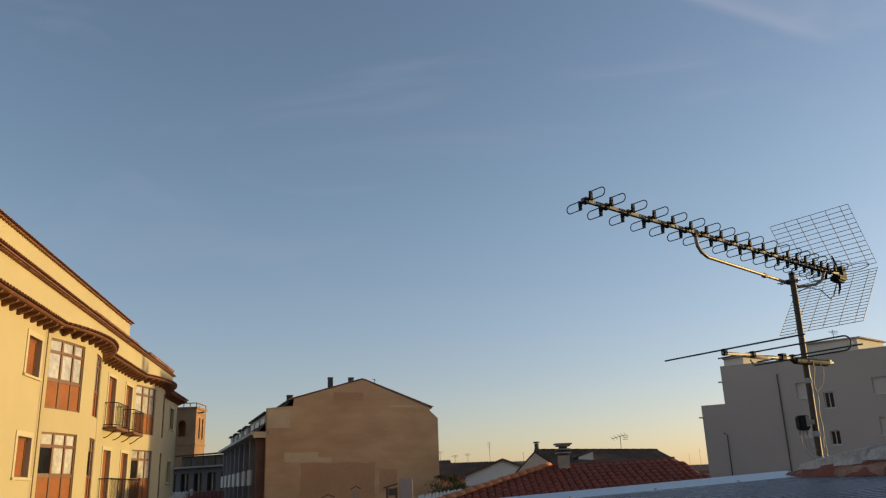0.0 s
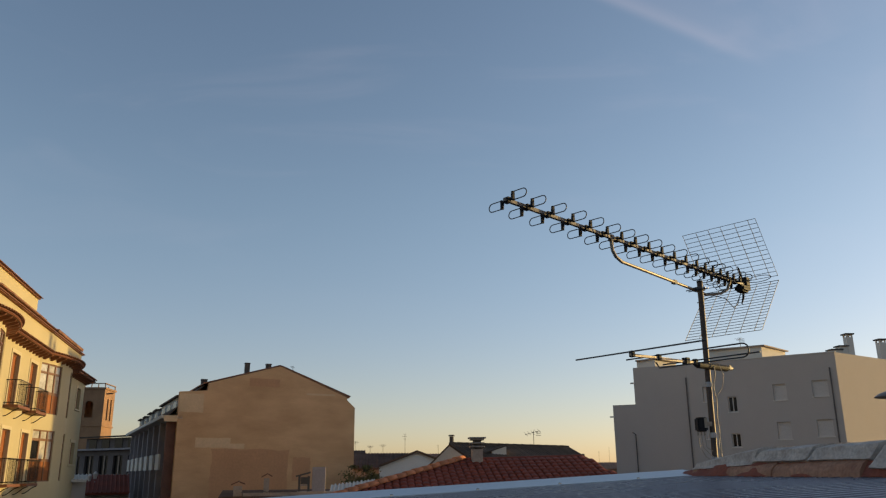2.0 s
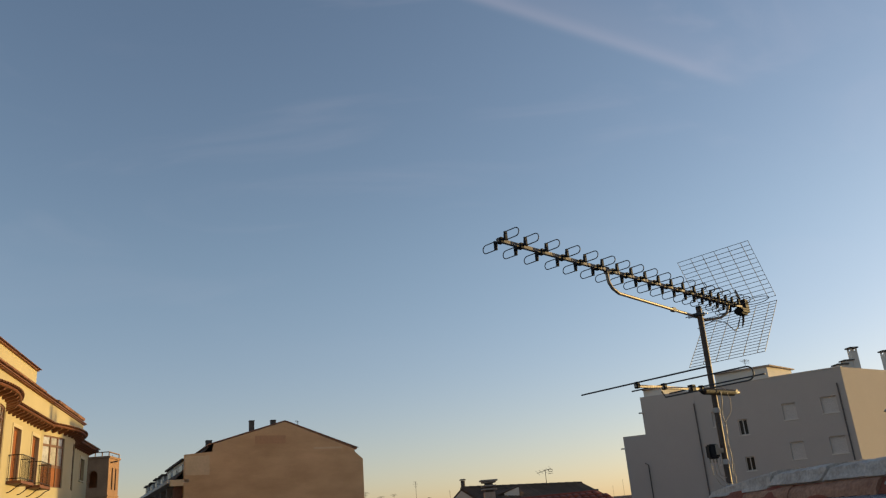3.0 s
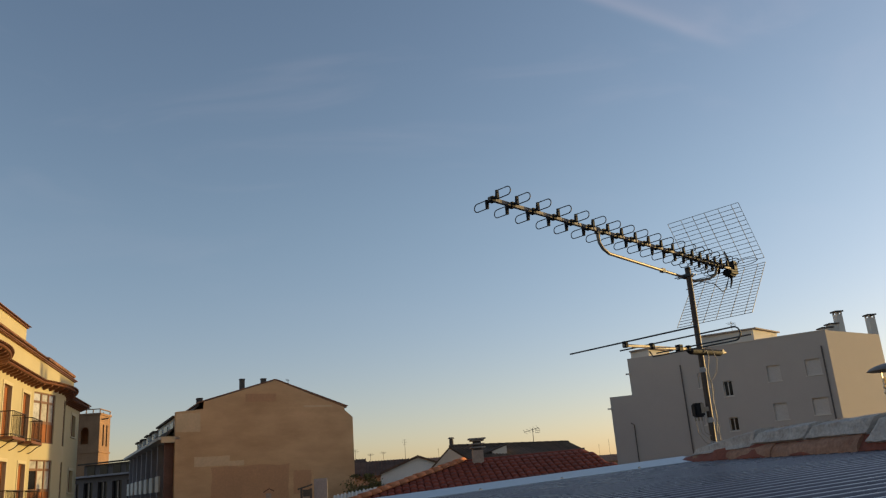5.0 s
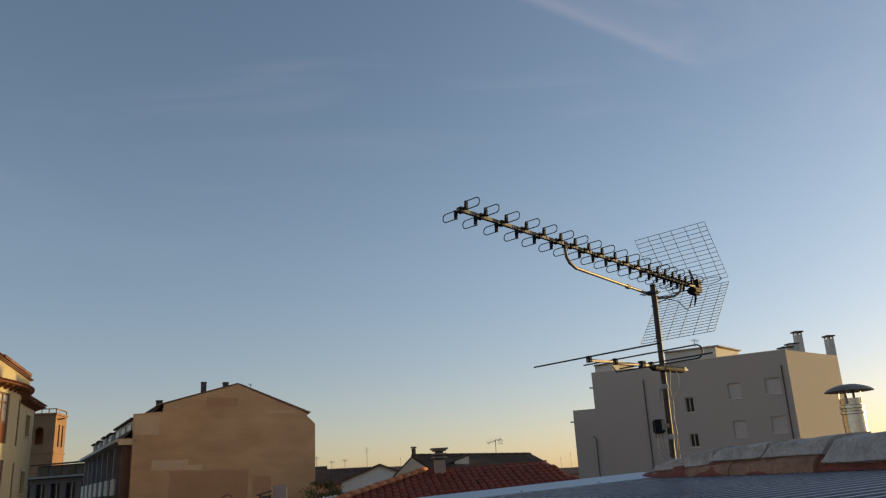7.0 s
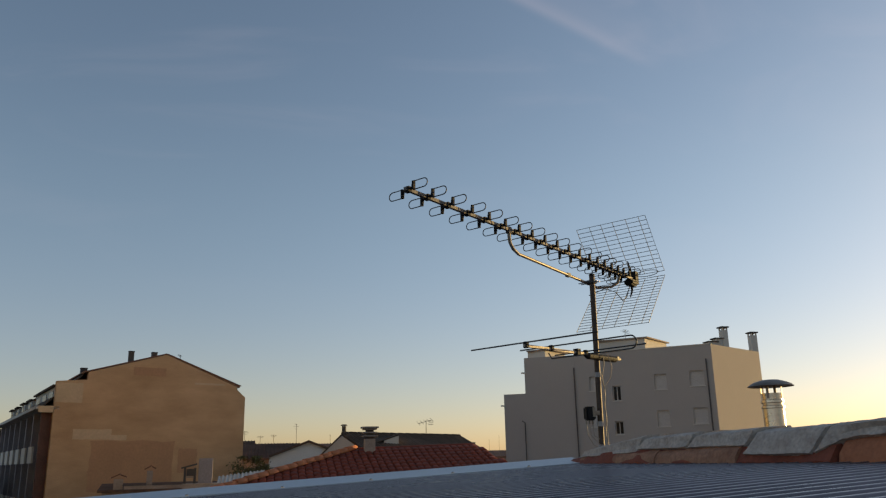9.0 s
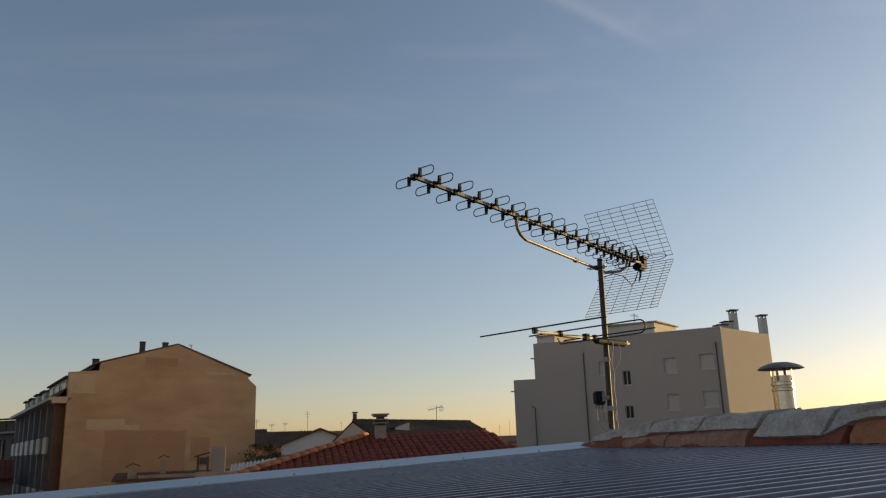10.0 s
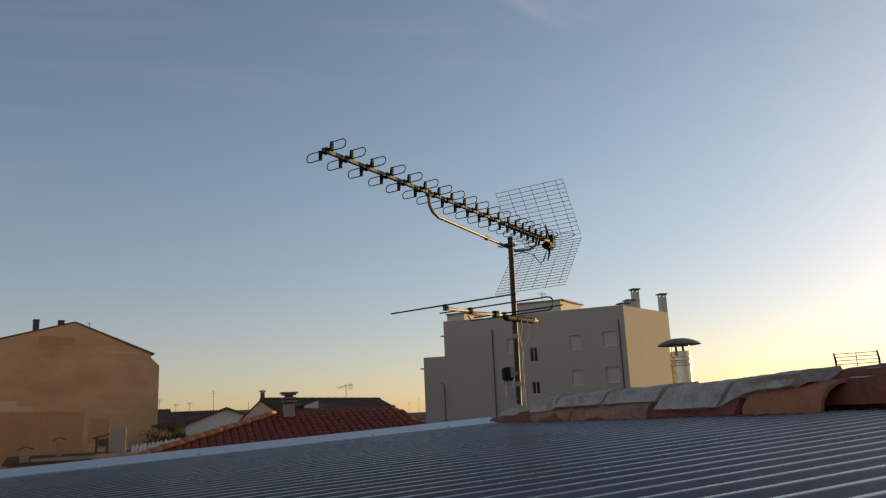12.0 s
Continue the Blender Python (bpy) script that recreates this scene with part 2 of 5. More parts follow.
def lathe(profile, seg=32, bm=None, at=(0, 0, 0)):
    """A turned shape from (radius, height) pairs."""
    bm = bm or bmesh.new()
    rings = [[bm.verts.new((at[0] + r * math.cos(k * 2 * math.pi / seg), at[1] + r * math.sin(k * 2 * math.pi / seg), at[2] + z)) for k in range(seg)] for r, z in profile]
    for A, B in zip(rings, rings[1:]):
        for k in range(seg):
            bm.faces.new((A[k], A[(k + 1) % seg], B[(k + 1) % seg], B[k]))
    bm.faces.new(rings[0][::-1])
    bm.faces.new(rings[-1])
    return bm


def smooth(ob, angle=40):
    me = ob.data
    me.shade_smooth()
    me.set_sharp_from_angle(angle=radians(angle))
    return ob


def wall_with_holes(us, z0, z1, holes, f, thick, bm=None):
    """A wall along u with openings (u0, u1, z0, z1) that go through it; f(u, depth, z) places its points."""
    bm = bm or bmesh.new()
    uu = sorted({round(u, 4) for u in us} | {round(h[k], 4) for h in holes for k in (0, 1)})
    zz = sorted({z0, z1} | {h[k] for h in holes for k in (2, 3)})
    made = {}

    def V(i, j, d):
        if (i, j, d) not in made:
            made[i, j, d] = bm.verts.new(f(uu[i], thick * d, zz[j]))
        return made[i, j, d]

    def solid(i, j):
        if not (0 <= i < len(uu) - 1 and 0 <= j < len(zz) - 1):
            return False
        u, z = (uu[i] + uu[i + 1]) / 2, (zz[j] + zz[j + 1]) / 2
        return not any(h[0] < u < h[1] and h[2] < z < h[3] for h in holes)

    for i in range(len(uu) - 1):
        for j in range(len(zz) - 1):
            if not solid(i, j):
                continue
            bm.faces.new((V(i, j, 0), V(i + 1, j, 0), V(i + 1, j + 1, 0), V(i, j + 1, 0)))
            bm.faces.new((V(i, j, 1), V(i, j + 1, 1), V(i + 1, j + 1, 1), V(i + 1, j, 1)))
            for di, dj, a, b in ((-1, 0, (0, 0), (0, 1)), (1, 0, (1, 0), (1, 1)), (0, -1, (0, 0), (1, 0)), (0, 1, (0, 1), (1, 1))):
                if not solid(i + di, j + dj):
                    p, q = (i + a[0], j + a[1]), (i + b[0], j + b[1])
                    bm.faces.new((V(*p, 0), V(*q, 0), V(*q, 1), V(*p, 1)))
    return bm


def barrel(width, length, rise, seg=6, thick=0.015, taper=0.85):
    """A curved clay tile along +y, crown up, resting on z = 0."""
    bm = bmesh.new()
    rows = []
    for y, w in ((0, 1.0), (length, taper)):
        for d in (0, thick):
            rows.append([bm.verts.new((-math.cos(math.pi * k / seg) * (width / 2 - d) * w, y, math.sin(math.pi * k / seg) * (rise - d) * w)) for k in range(seg + 1)])
    o0, i0, o1, i1 = rows
    for k in range(seg):
        bm.faces.new((o0[k], o0[k + 1], o1[k + 1], o1[k]))
        bm.faces.new((i0[k], i1[k], i1[k + 1], i0[k + 1]))
        bm.faces.new((o0[k], i0[k], i0[k + 1], o0[k + 1]))
        bm.faces.new((o1[k], o1[k + 1], i1[k + 1], i1[k]))
    for k in (0, seg):
        bm.faces.new((o0[k], o1[k], i1[k], i0[k]))
    return bm


GRID = pose(0, 0, 0, 0, 0, 7)        # the street, the yellow house and the metal roof share one direction

# ---- ground ----
ground = part("ground", box(-900, 900, -900, 2500, -0.3, 0), M_GROUND, None)
tagged(ground, "dark asphalt street level below the roofs", "ground", kind="structure")

# ---- the corrugated metal roof under the camera: x up the slope, y along the ridge ----
SLOPE, DROP, RIDGE, EDGE = 0.0525, 0.154, 2.30, 4.26
EYE = 6.0


def roof_z(x):
    return EYE - DROP + SLOPE * x


def make_metal_roof():
    root = thing("metal_roof", GRID @ pose(0, 0, 0), "blue-grey corrugated metal roof sheet with a pale folded edge strip", "roof", kind="structure")
    pitch, amp = 0.0765, 0.0115
    bm = bmesh.new()
    ys, zs = [], []
    y = -2.2
    prof = ((0, 0), (0.34, 0.0), (0.38, 0.10), (0.44, 0.84), (0.47, 0.97), (0.54, 1.0), (0.66, 1.0), (0.71, 0.97), (0.76, 0.84), (0.82, 0.10), (0.86, 0.0))
    n = 0
    while y < EDGE - 0.12:
        for a, h in prof:
            ys.append(y + a * pitch)
            zs.append(h * amp * 1.6 - 0.014)
        y += pitch
        n += 1
    xs = [-9.0, -6.0, -4.0, -2.5, -1.5, -0.8, -0.2, 0.4, 1.0, 1.5, 1.9, RIDGE + 0.02]
    grid = [[bm.verts.new((x, yy, roof_z(x) + zz + 0.0025 * noise.noise((x * 0.9, yy * 1.1, 0)))) for yy, zz in zip(ys, zs)] for x in xs]
    for A, B in zip(grid, grid[1:]):
        for k in range(len(ys) - 1):
            bm.faces.new((A[k], B[k], B[k + 1], A[k + 1]))
    sheet = smooth(part("roof_sheet", bm, M_SHEET, root, "corrugated blue-grey steel sheet"), 50)
    y0 = EDGE - 0.17
    bm = bmesh.new()
    lip = ((0.0, 0.004), (0.05, 0.007), (0.30, 0.030), (0.34, 0.026), (0.345, -0.12), (0.33, -0.12), (0.325, 0.012), (0.05, -0.006), (0.0, -0.008))
    cols = [[bm.verts.new((x, y0 + a, roof_z(x) + h + 0.003)) for a, h in lip] for x in (-9.0, -4.0, -2.0, 0.0, 1.2, RIDGE + 0.06)]
    for A, B in zip(cols, cols[1:]):
        for k in range(len(lip)):
            j = (k + 1) % len(lip)
            bm.faces.new((A[k], A[j], B[j], B[k]))
    bm.faces.new(cols[0][::-1])
    bm.faces.new(cols[-1])
    part("edge_flashing", bm, M_FLASH, root, "pale folded metal edge strip")
    screw = mesh_of("screw", lathe([(0.009, 0), (0.009, 0.004), (0.006, 0.007), (0.001, 0.008)], 10), M_STEEL)
    for k in range(12):
        x = -3.0 + k * 0.45
        share("screw", screw, root, pose(x, y0 + 0.03, roof_z(x) + 0.008))
    wall = [(-9.0, -2.2), (RIDGE - 0.06, -2.2), (RIDGE - 0.06, EDGE + 0.08), (-9.0, EDGE + 0.08)]
    part("wall_below", prism(wall, 0.0, [roof_z(-9) - 0.10, roof_z(RIDGE) - 0.10, roof_z(RIDGE) - 0.10, roof_z(-9) - 0.10]), M_WHITE2, root)
    return root


def make_ridge():
    """The old coping of curved tiles bedded in limewashed mortar, and the roof that falls away behind it."""
    root = thing("tiled_ridge", GRID @ pose(RIDGE, 0, EYE - 0.03), "old ridge of curved clay tiles bedded in whitewashed mortar", "ridge", kind="structure")
    rnd = random.Random(4)
    # mortar bed
    bm = bmesh.new()
    rows = []
    y = 2.27
    while y <= EDGE - 0.02:
        end = max(0.0, min(1.0, (EDGE + 0.03 - y) / 0.5))
        h = 0.025 + 0.050 * end
        w = 0.02 * noise.noise((y * 5, 0, 3))
        prof = ((-0.045 + w, -0.03), (-0.055 + w, 0.0), (-0.012 + w, h * 0.75), (0.05, h), (0.20, h + 0.01), (0.36, h * 0.6), (0.42, -0.06))
        rows.append([bm.verts.new((a + 0.006 * noise.noise((y * 9, k, 1)), y, b + 0.007 * noise.noise((y * 11, k, 7)))) for k, (a, b) in enumerate(prof)])
        y += 0.03
    for A, B in zip(rows, rows[1:]):
        for k in range(len(A) - 1):
            bm.faces.new((A[k], A[k + 1], B[k + 1], B[k]))
    bm.faces.new(rows[0])
    bm.faces.new(rows[-1][::-1])
    smooth(part("mortar_bed", bm, M_REDPAINT, root, "dark soiled bedding mortar"), 50)
    # cover slabs of mortar, one to a tile, with slanting joints
    starts = (3.49, 3.08, 2.68, 2.30, 1.925, 1.53, 1.15, 0.76, 0.37, -0.02, -0.42, -0.83, -1.25, -1.66, -2.08)
    for i, s in enumerate(starts):
        if i > 4:
            continue
        e = starts[i - 1] if i else EDGE - 0.16
        g = 0.012
        lift = rnd.uniform(0.004, 0.014) + (0.012 if i > 3 else 0)
        lean = 0.06
        bm = bmesh.new()
        cols = []
        for k in range(7):
            a = k / 6
            y = s + g + (0.05 if i == 4 else 0) + (e - s - 2 * g - (0.05 if i == 4 else 0)) * a
            drop = 0.05 * max(0, (y - 3.5) / 0.6) if y > 3.5 else 0
            jig = 0.004 * noise.noise((y * 14, i, 2))
            top = 0.128 + lift - drop + jig - 0.010 * a
            fx, fz = ((-0.022, 0.052), (-0.022, 0.066), (-0.024, 0.066), (-0.054, 0.030), (-0.012, 0.076))[i]
            if i == 4:                       # runs down to the foot at its far end only
                low = max(0.0, (a - 0.55) / 0.45) ** 1.5
                fx, fz = -0.005 - 0.050 * low, 0.092 - 0.016 * a - 0.045 * low
            fz -= drop * 0.4
            cols.append([bm.verts.new(p) for p in ((fx + jig, y + lean, fz + jig), (fx + 0.012, y + lean * 0.7, fz + 0.024 - drop * 0.3), (-0.006, y + lean * 0.2, top - 0.012), (0.03, y, top), (0.16, y - 0.02, top + 0.006), (0.20, y - 0.02, top - 0.05), (0.02, y, top - 0.045), (fx + 0.03, y + lean, fz - 0.012))])
        for A, B in zip(cols, cols[1:]):
            for k in range(8):
                bm.faces.new((A[k], A[(k + 1) % 8], B[(k + 1) % 8], B[k]))
        bm.faces.new(cols[0][::-1])
        bm.faces.new(cols[-1])
        bmesh.ops.subdivide_edges(bm, edges=bm.edges[:], cuts=2, use_grid_fill=True)
        for v in bm.verts:
            v.co += 0.003 * Vector(noise.noise_vector(v.co * 20 + Vector((i, 0, 0)))) + 0.002 * Vector(noise.noise_vector(v.co * 70))
        smooth(part("mortar_cap", bm, M_MORTAR, root, "whitewashed mortar cap with a slanting joint"), 24)
    # tiles: eaves tiles under the mortar far along, bare ones nearer
    def curved_tile(s, e, x, z, r0, r1, tip, lab, rise=0.78):
        bm = bmesh.new()
        cols = []
        for k in range(7):
            a = k / 6
            y = s + (e - s) * a
            r = r0 + (r1 - r0) * a
            row = []
            for d in (0.0, 0.016):
                for j in range(9):
                    t = math.pi * (0.5 + 0.5 * j / 8) if tip else math.pi * j / 8
                    rr = r - d
                    row.append((x - math.cos(math.pi - t) * -rr, y + 0.004 * noise.noise((y * 9, j, d)), z + math.sin(t) * rr * rise + 0.005 * noise.noise((y * 8, j * 0.6, s))))
            cols.append([bm.verts.new(p) for p in row[:9] + row[9:][::-1]])
        for A, B in zip(cols, cols[1:]):
            for k in range(18):
                bm.faces.new((A[k], A[(k + 1) % 18], B[(k + 1) % 18], B[k]))
        bm.faces.new(cols[0][::-1])
        bm.faces.new(cols[-1])
        smooth(part("ridge_tile", bm, M_REDPAINT if "paint" in lab else M_BARETILE if "bare" in lab else M_OLDTILE, root, lab), 50)
    for s, e, x, r0, r1 in ((3.36, 4.13, 0.024, 0.082, 0.058), (2.77, 3.44, 0.022, 0.086, 0.072)):
        curved_tile(s, e, x, -0.012, r0, r1, False, "weathered clay tile half buried in mortar", 0.98)
    curved_tile(1.90, 2.25, 0.105, -0.016, 0.158, 0.148, False, "bare orange clay ridge tile with an open end")
    for i, s in enumerate(starts[5:]):
        curved_tile(s, s + 0.46, 0.235, 0.018, 0.180, 0.164, False, "red ridge tile with flaking white paint")
    rnd = random.Random(8)
    for k in range(26):
        y, t = rnd.uniform(1.2, 1.86), radians(rnd.uniform(28, 78))
        r = 0.182 - 0.016 * ((y - 1.53) if y >= 1.53 else (y - 1.15)) / 0.46
        w, h = rnd.uniform(0.015, 0.07), rnd.uniform(0.003, 0.012)
        pts = []
        for j in range(10):
            a = j / 10 * 2 * math.pi
            tt = t + math.sin(a) * h / r * rnd.uniform(0.6, 1.3)
            pts.append((0.235 - math.cos(tt) * r, y + math.cos(a) * w * rnd.uniform(0.7, 1.2), 0.018 + math.sin(tt) * r * 0.78))
        part("paint_flake", slab(pts, (0.006, 0, -0.004)), M_MORTAR, root, "flake of old white paint")
    # the roof behind, falling away
    far = [(0.30, -3.4, 0.02), (0.30, EDGE + 0.3, 0.02), (1.2, EDGE + 0.3, -0.22), (1.2, -3.4, -0.22)]
    part("back_slope", slab(far, (0, 0, -0.12)), M_ROOFTILE, root, "clay roof slope falling away behind the ridge")
    cover = mesh_of("roof_tile", barrel(0.17, 0.42, 0.06), M_ROOFTILE)
    ang = math.degrees(math.atan2(0.77, 2.9))
    for c in range(34):
        for r in range(2):
            share("roof_tile", cover, root, pose(0.33 + r * 0.40, -3.2 + c * 0.225, 0.015 - r * 0.40 * 0.265 + 0.02, 0, 0, 0) @ Matrix.Rotation(radians(ang), 4, "Y") @ Matrix.Rotation(radians(-90), 4, "Z"))
    shelf = [(1.25, 2.6), (3.6, 2.6), (3.6, 6.2), (1.25, 6.2)]
    part("flat_roof", prism(shelf, -5.97, -0.62), M_CONCRETE, root, "lower flat roof behind the ridge")
    base = [(0.36, -3.4), (1.15, -3.4), (1.15, EDGE + 0.25), (0.36, EDGE + 0.25)]
    part("wall_below", prism(base, -5.97, [-0.16, -0.36, -0.36, -0.16]), M_WHITE2, root)
    return root


make_metal_roof()
make_ridge()


# ---- the television antennas on their mast ----
MAST = Vector((1.897, 4.372, 0.0))


def make_mast():
    z0 = EYE - 0.02
    root = thing("antenna_mast", pose(MAST.x, MAST.y, z0), "dark steel antenna mast with taped cable and an amplifier box", "mast")
    lean = 0.011
    f = lambda z: (lean * (z - z0) - 0.004, 0, z - z0)
    smooth(part("pole", tube([f(z0 - 0.25), f(z0), f(6.5), f(7.066)], 0.0165, 14), M_POLE, root))
    part("pole_cap", tube([f(7.064), f(7.076)], 0.0175, 14), M_PLASTIC, root)
    for z in (6.468, 6.186, 6.055):
        bm = tube([f(z - 0.014), f(z - 0.006), f(z + 0.006), f(z + 0.014)], [0.0185, 0.021, 0.0205, 0.0185], 14)
        smooth(part("tape_band", bm, M_BAND, root, "grey tape binding the cable"))
    pts = []
    for k in range(40):
        z = 6.58 - k * 0.0145
        w = 0.5 + 0.5 * math.sin(k * 0.55)
        x, y, zz = f(z)
        pts.append((x + 0.022 + 0.012 * w, y - 0.016 - 0.006 * math.sin(k * 0.4), zz))
    smooth(part("cable", tube(pts, 0.0030, 6), M_CABLE, root, "pale coaxial cable"))
    pts = [(0.03, -0.02, 0.62), (0.065, -0.02, 0.60), (0.085, -0.02, 0.54), (0.07, -0.025, 0.47), (0.03, -0.022, 0.42), (0.026, -0.02, 0.30), (0.03, -0.02, 0.1)]
    smooth(part("cable", tube(pts, 0.0022, 6), M_CABLE, root, "loose loop of pale cable"))
    b = box(-0.094, -0.038, -0.032, 0.028, 0.226, 0.304)
    bmesh.ops.bevel(b, geom=b.edges[:], offset=0.008, segments=2, affect="EDGES")
    amp = part("amplifier_box", b, M_PLASTIC, root, "black weatherproof amplifier box")
    # bright metal plate imitates sunlight on the right half of the box
    part("sun_side_plate", box(-0.060, -0.042, -0.0355, -0.0325, 0.245, 0.300), M_ALU, amp, "metallic label plate standing in for the sunlit side of the box")
    part("bracket", box(-0.045, -0.010, -0.02, 0.012, 0.255, 0.280), M_ALU, amp)
    for k in range(3):
        x = -0.088 + k * 0.019
        smooth(part("connector", tube([(x, 0, 0.228), (x, 0, 0.205)], 0.005, 8), M_ALU, amp))
        smooth(part("cable", tube([(x, 0, 0.21), (x + 0.004, -0.004, 0.14), (x + 0.03 + 0.01 * k, -0.01, 0.09 + 0.01 * k), (0.0, -0.024, 0.05 + 0.02 * k)], 0.0022, 6), M_CABLE, amp, "pale coaxial cable"))
    return root


def make_uhf():
    """Long antenna: a boom with looped directors, a folded dipole and a corner reflector of wire. Local x runs to the tip."""
    L = 2.261
    root = thing("uhf_antenna", pose(2.298, 4.605, 7.108, 0.56, -0.43, -140.29), "long television antenna with black looped directors and a wire corner reflector", "antenna")
    part("boom", box(-0.03, L + 0.02, -0.0078, 0.0078, -0.0078, 0.0078), M_BOOM, root, "square aluminium boom, weathered dark")
    # director: a black holder and two wire loops, one up to one side, one down to the other
    def holder():
        bm = box(-0.010, 0.010, -0.012, 0.012, -0.013, 0.013)
        for g in (1, -1):
            for p in (((g * 0.006, -0.004), (g * 0.030, g * 0.004 - 0.004), (g * 0.030, g * 0.004 + 0.004), (g * 0.006, 0.004)),
                      ((g * 0.027, -g * 0.007), (g * 0.036, -g * 0.007), (g * 0.036, g * 0.033), (g * 0.027, g * 0.033))):
                slab([(-0.007, y, z) for y, z in p], (0.014, 0, 0), bm)
        return bm
    def loop(sgn, w, h):
        pts = []
        r = h / 2
        for k in range(9):
            a = -math.pi / 2 + math.pi * k / 8
            pts.append((0, sgn * (0.022 + w - r + r * math.cos(a)), sgn * 0.013 + r * math.sin(a)))
        for k in range(9):
            a = math.pi / 2 + math.pi * k / 8
            pts.append((0, sgn * (0.022 + r * 0.5 + r * 0.5 * math.cos(a)), sgn * 0.013 + r * math.sin(a)))
        return tube(pts, 0.0025, 6, closed=True)
    h_me = mesh_of("holder", holder(), M_PLASTIC)
    w, h = 0.085, 0.038
    lp = [mesh_of("loop", loop(s, w, h), M_DARKALU) for s in (1, -1)]
    for me in lp:
        me.shade_smooth()
    steps = (0.0, 0.135, 0.285, 0.44, 0.583, 0.727, 0.857, 0.985, 1.117, 1.25, 1.383, 1.51, 1.635, 1.735, 1.83, 1.925, 2.015, 2.095, 2.18)
    for s in steps:
        x = L - s * (L - 0.12) / 2.19
        hd = share("director", h_me, root, pose(x, 0, 0))
        for me in lp:
            share("loop", me, hd, pose(0, 0, 0))
    # dipole box with its bow-tie blades
    b = box(0.0, 0.095, -0.030, 0.030, -0.052, -0.010)
    bmesh.ops.bevel(b, geom=b.edges[:], offset=0.010, segments=2, affect="EDGES")
    bx = part("dipole_box", b, M_PLASTIC, root, "black dipole housing")
    for s in (1, -1):
        smooth(part("dipole", tube([(0.03, 0, s * 0.012 - 0.01), (0.045, 0, s * 0.075 - 0.01), (0.075, 0, s * 0.118 - 0.01)], [0.008, 0.007, 0.004], 8), M_PLASTIC, bx, "black dipole arm"))
        lo = tube([(0.03, s * (0.03 + 0.15 * (0.5 - 0.5 * math.cos(k * math.pi / 10)) if k <= 10 else s * 0 + (0.18 - 0.15 * (0.5 - 0.5 * math.cos((k - 10) * math.pi / 10)))), 0.012 + s * 0.006 + 0.019 * math.sin(k * math.pi / 10)) for k in range(20)], 0.0022, 6, closed=True)
        smooth(part("folded_dipole", lo, M_DARKALU, bx))
    # corner reflector panels
    ya, yb = -0.2675, 0.2108
    wire = mesh_of("wire", tube([(0, ya, 0), (0, yb, 0)], 0.0018, 5), M_DARKALU)
    def panel(x0, z0, x1, z1, n, lab):
        a, b = Vector((x0, 0, z0)), Vector((x1, 0, z1))
        frame_bm = tube([(a.x, ya, a.z), (a.x, yb, a.z), (b.x, yb, b.z), (b.x, ya, b.z)], 0.0022, 6, closed=True)
        pn = part("reflector_panel", frame_bm, M_DARKALU, root, lab)
        for k in range(1, n):
            p = a.lerp(b, k / n)
            share("wire", wire, pn, pose(p.x, 0, p.z))
        long_wire = mesh_of("wire", tube([(a.x - 0.002, 0, a.z), (b.x - 0.002, 0, b.z)], 0.0018, 5), M_DARKALU)
        for k in (0.19, 0.36, 0.53, 0.72, 0.90):
            share("wire", long_wire, pn, pose(0, ya + (yb - ya) * k, 0))
        return pn
    panel(0.002, 0.024, 0.228, 0.337, 13, "wire grid reflector panel")
    panel(-0.001, -0.005, 0.324, -0.351, 17, "wire grid reflector panel")
    part("reflector_bracket", box(-0.03, 0.012, -0.02, 0.02, -0.03, 0.05), M_PLASTIC, root)
    # bent support arm under the boom, clamped to the mast
    to = root.matrix_world.inverted()
    m = to @ Vector((MAST.x + 0.010, MAST.y, 7.028))
    xa = 1.475
    pts = [(xa, 0, -0.008), (xa, 0, -0.035), (xa - 0.006, 0, -0.066), (xa - 0.028, 0.002, -0.094), (xa - 0.075, 0.004, -0.113)]
    pts += [(m.x + 0.12, m.y - 0.03, m.z), (m.x - 0.14, m.y - 0.035, m.z - 0.008), (m.x - 0.20, m.y * 0.6, m.z + 0.0), (m.x - 0.235, m.y * 0.25, m.z + 0.025), (m.x - 0.24, 0, -0.01)]
    smooth(part("support_arm", tube(pts, 0.0086, 10), M_ALU, root, "bent aluminium support arm"))
    cl = box(m.x - 0.022, m.x + 0.022, m.y - 0.045, m.y + 0.02, m.z - 0.011, m.z + 0.011)
    bmesh.ops.bevel(cl, geom=cl.edges[:], offset=0.004, segments=1, affect="EDGES")
    clamp = part("mast_clamp", cl, M_DARKALU, root, "steel mast clamp")
    for k in (-1, 1):
        smooth(part("bolt", tube([(m.x + 0.016 * k, m.y - 0.085, m.z), (m.x + 0.016 * k, m.y + 0.04, m.z)], 0.0035, 8), M_STEEL, clamp))
    bend, end = Vector((xa - 0.075, 0.004, -0.113)), Vector((m.x + 0.12, m.y - 0.03, m.z))
    mid = bend.lerp(end, 0.8)
    part("arm_clip", box(mid.x - 0.016, mid.x + 0.016, mid.y - 0.011, mid.y + 0.011, mid.z - 0.011, mid.z + 0.011), M_DARKALU, root)
    for x in (xa,):
        part("arm_clip", box(x - 0.013, x + 0.013, -0.010, 0.010, -0.114 if x < 1.2 else -0.020, -0.086 if x < 1.2 else 0.013), M_DARKALU, root)
    smooth(part("cable", tube([(0.05, -0.01, -0.05), (0.09, -0.02, -0.13), (0.17, -0.01, -0.165), (0.29, 0.0, -0.13), (m.x - 0.1, m.y * 0.6, m.z - 0.03), (m.x, m.y - 0.03, m.z - 0.08)], 0.0026, 6), M_PLASTIC, root, "black coaxial cable"))
    return root


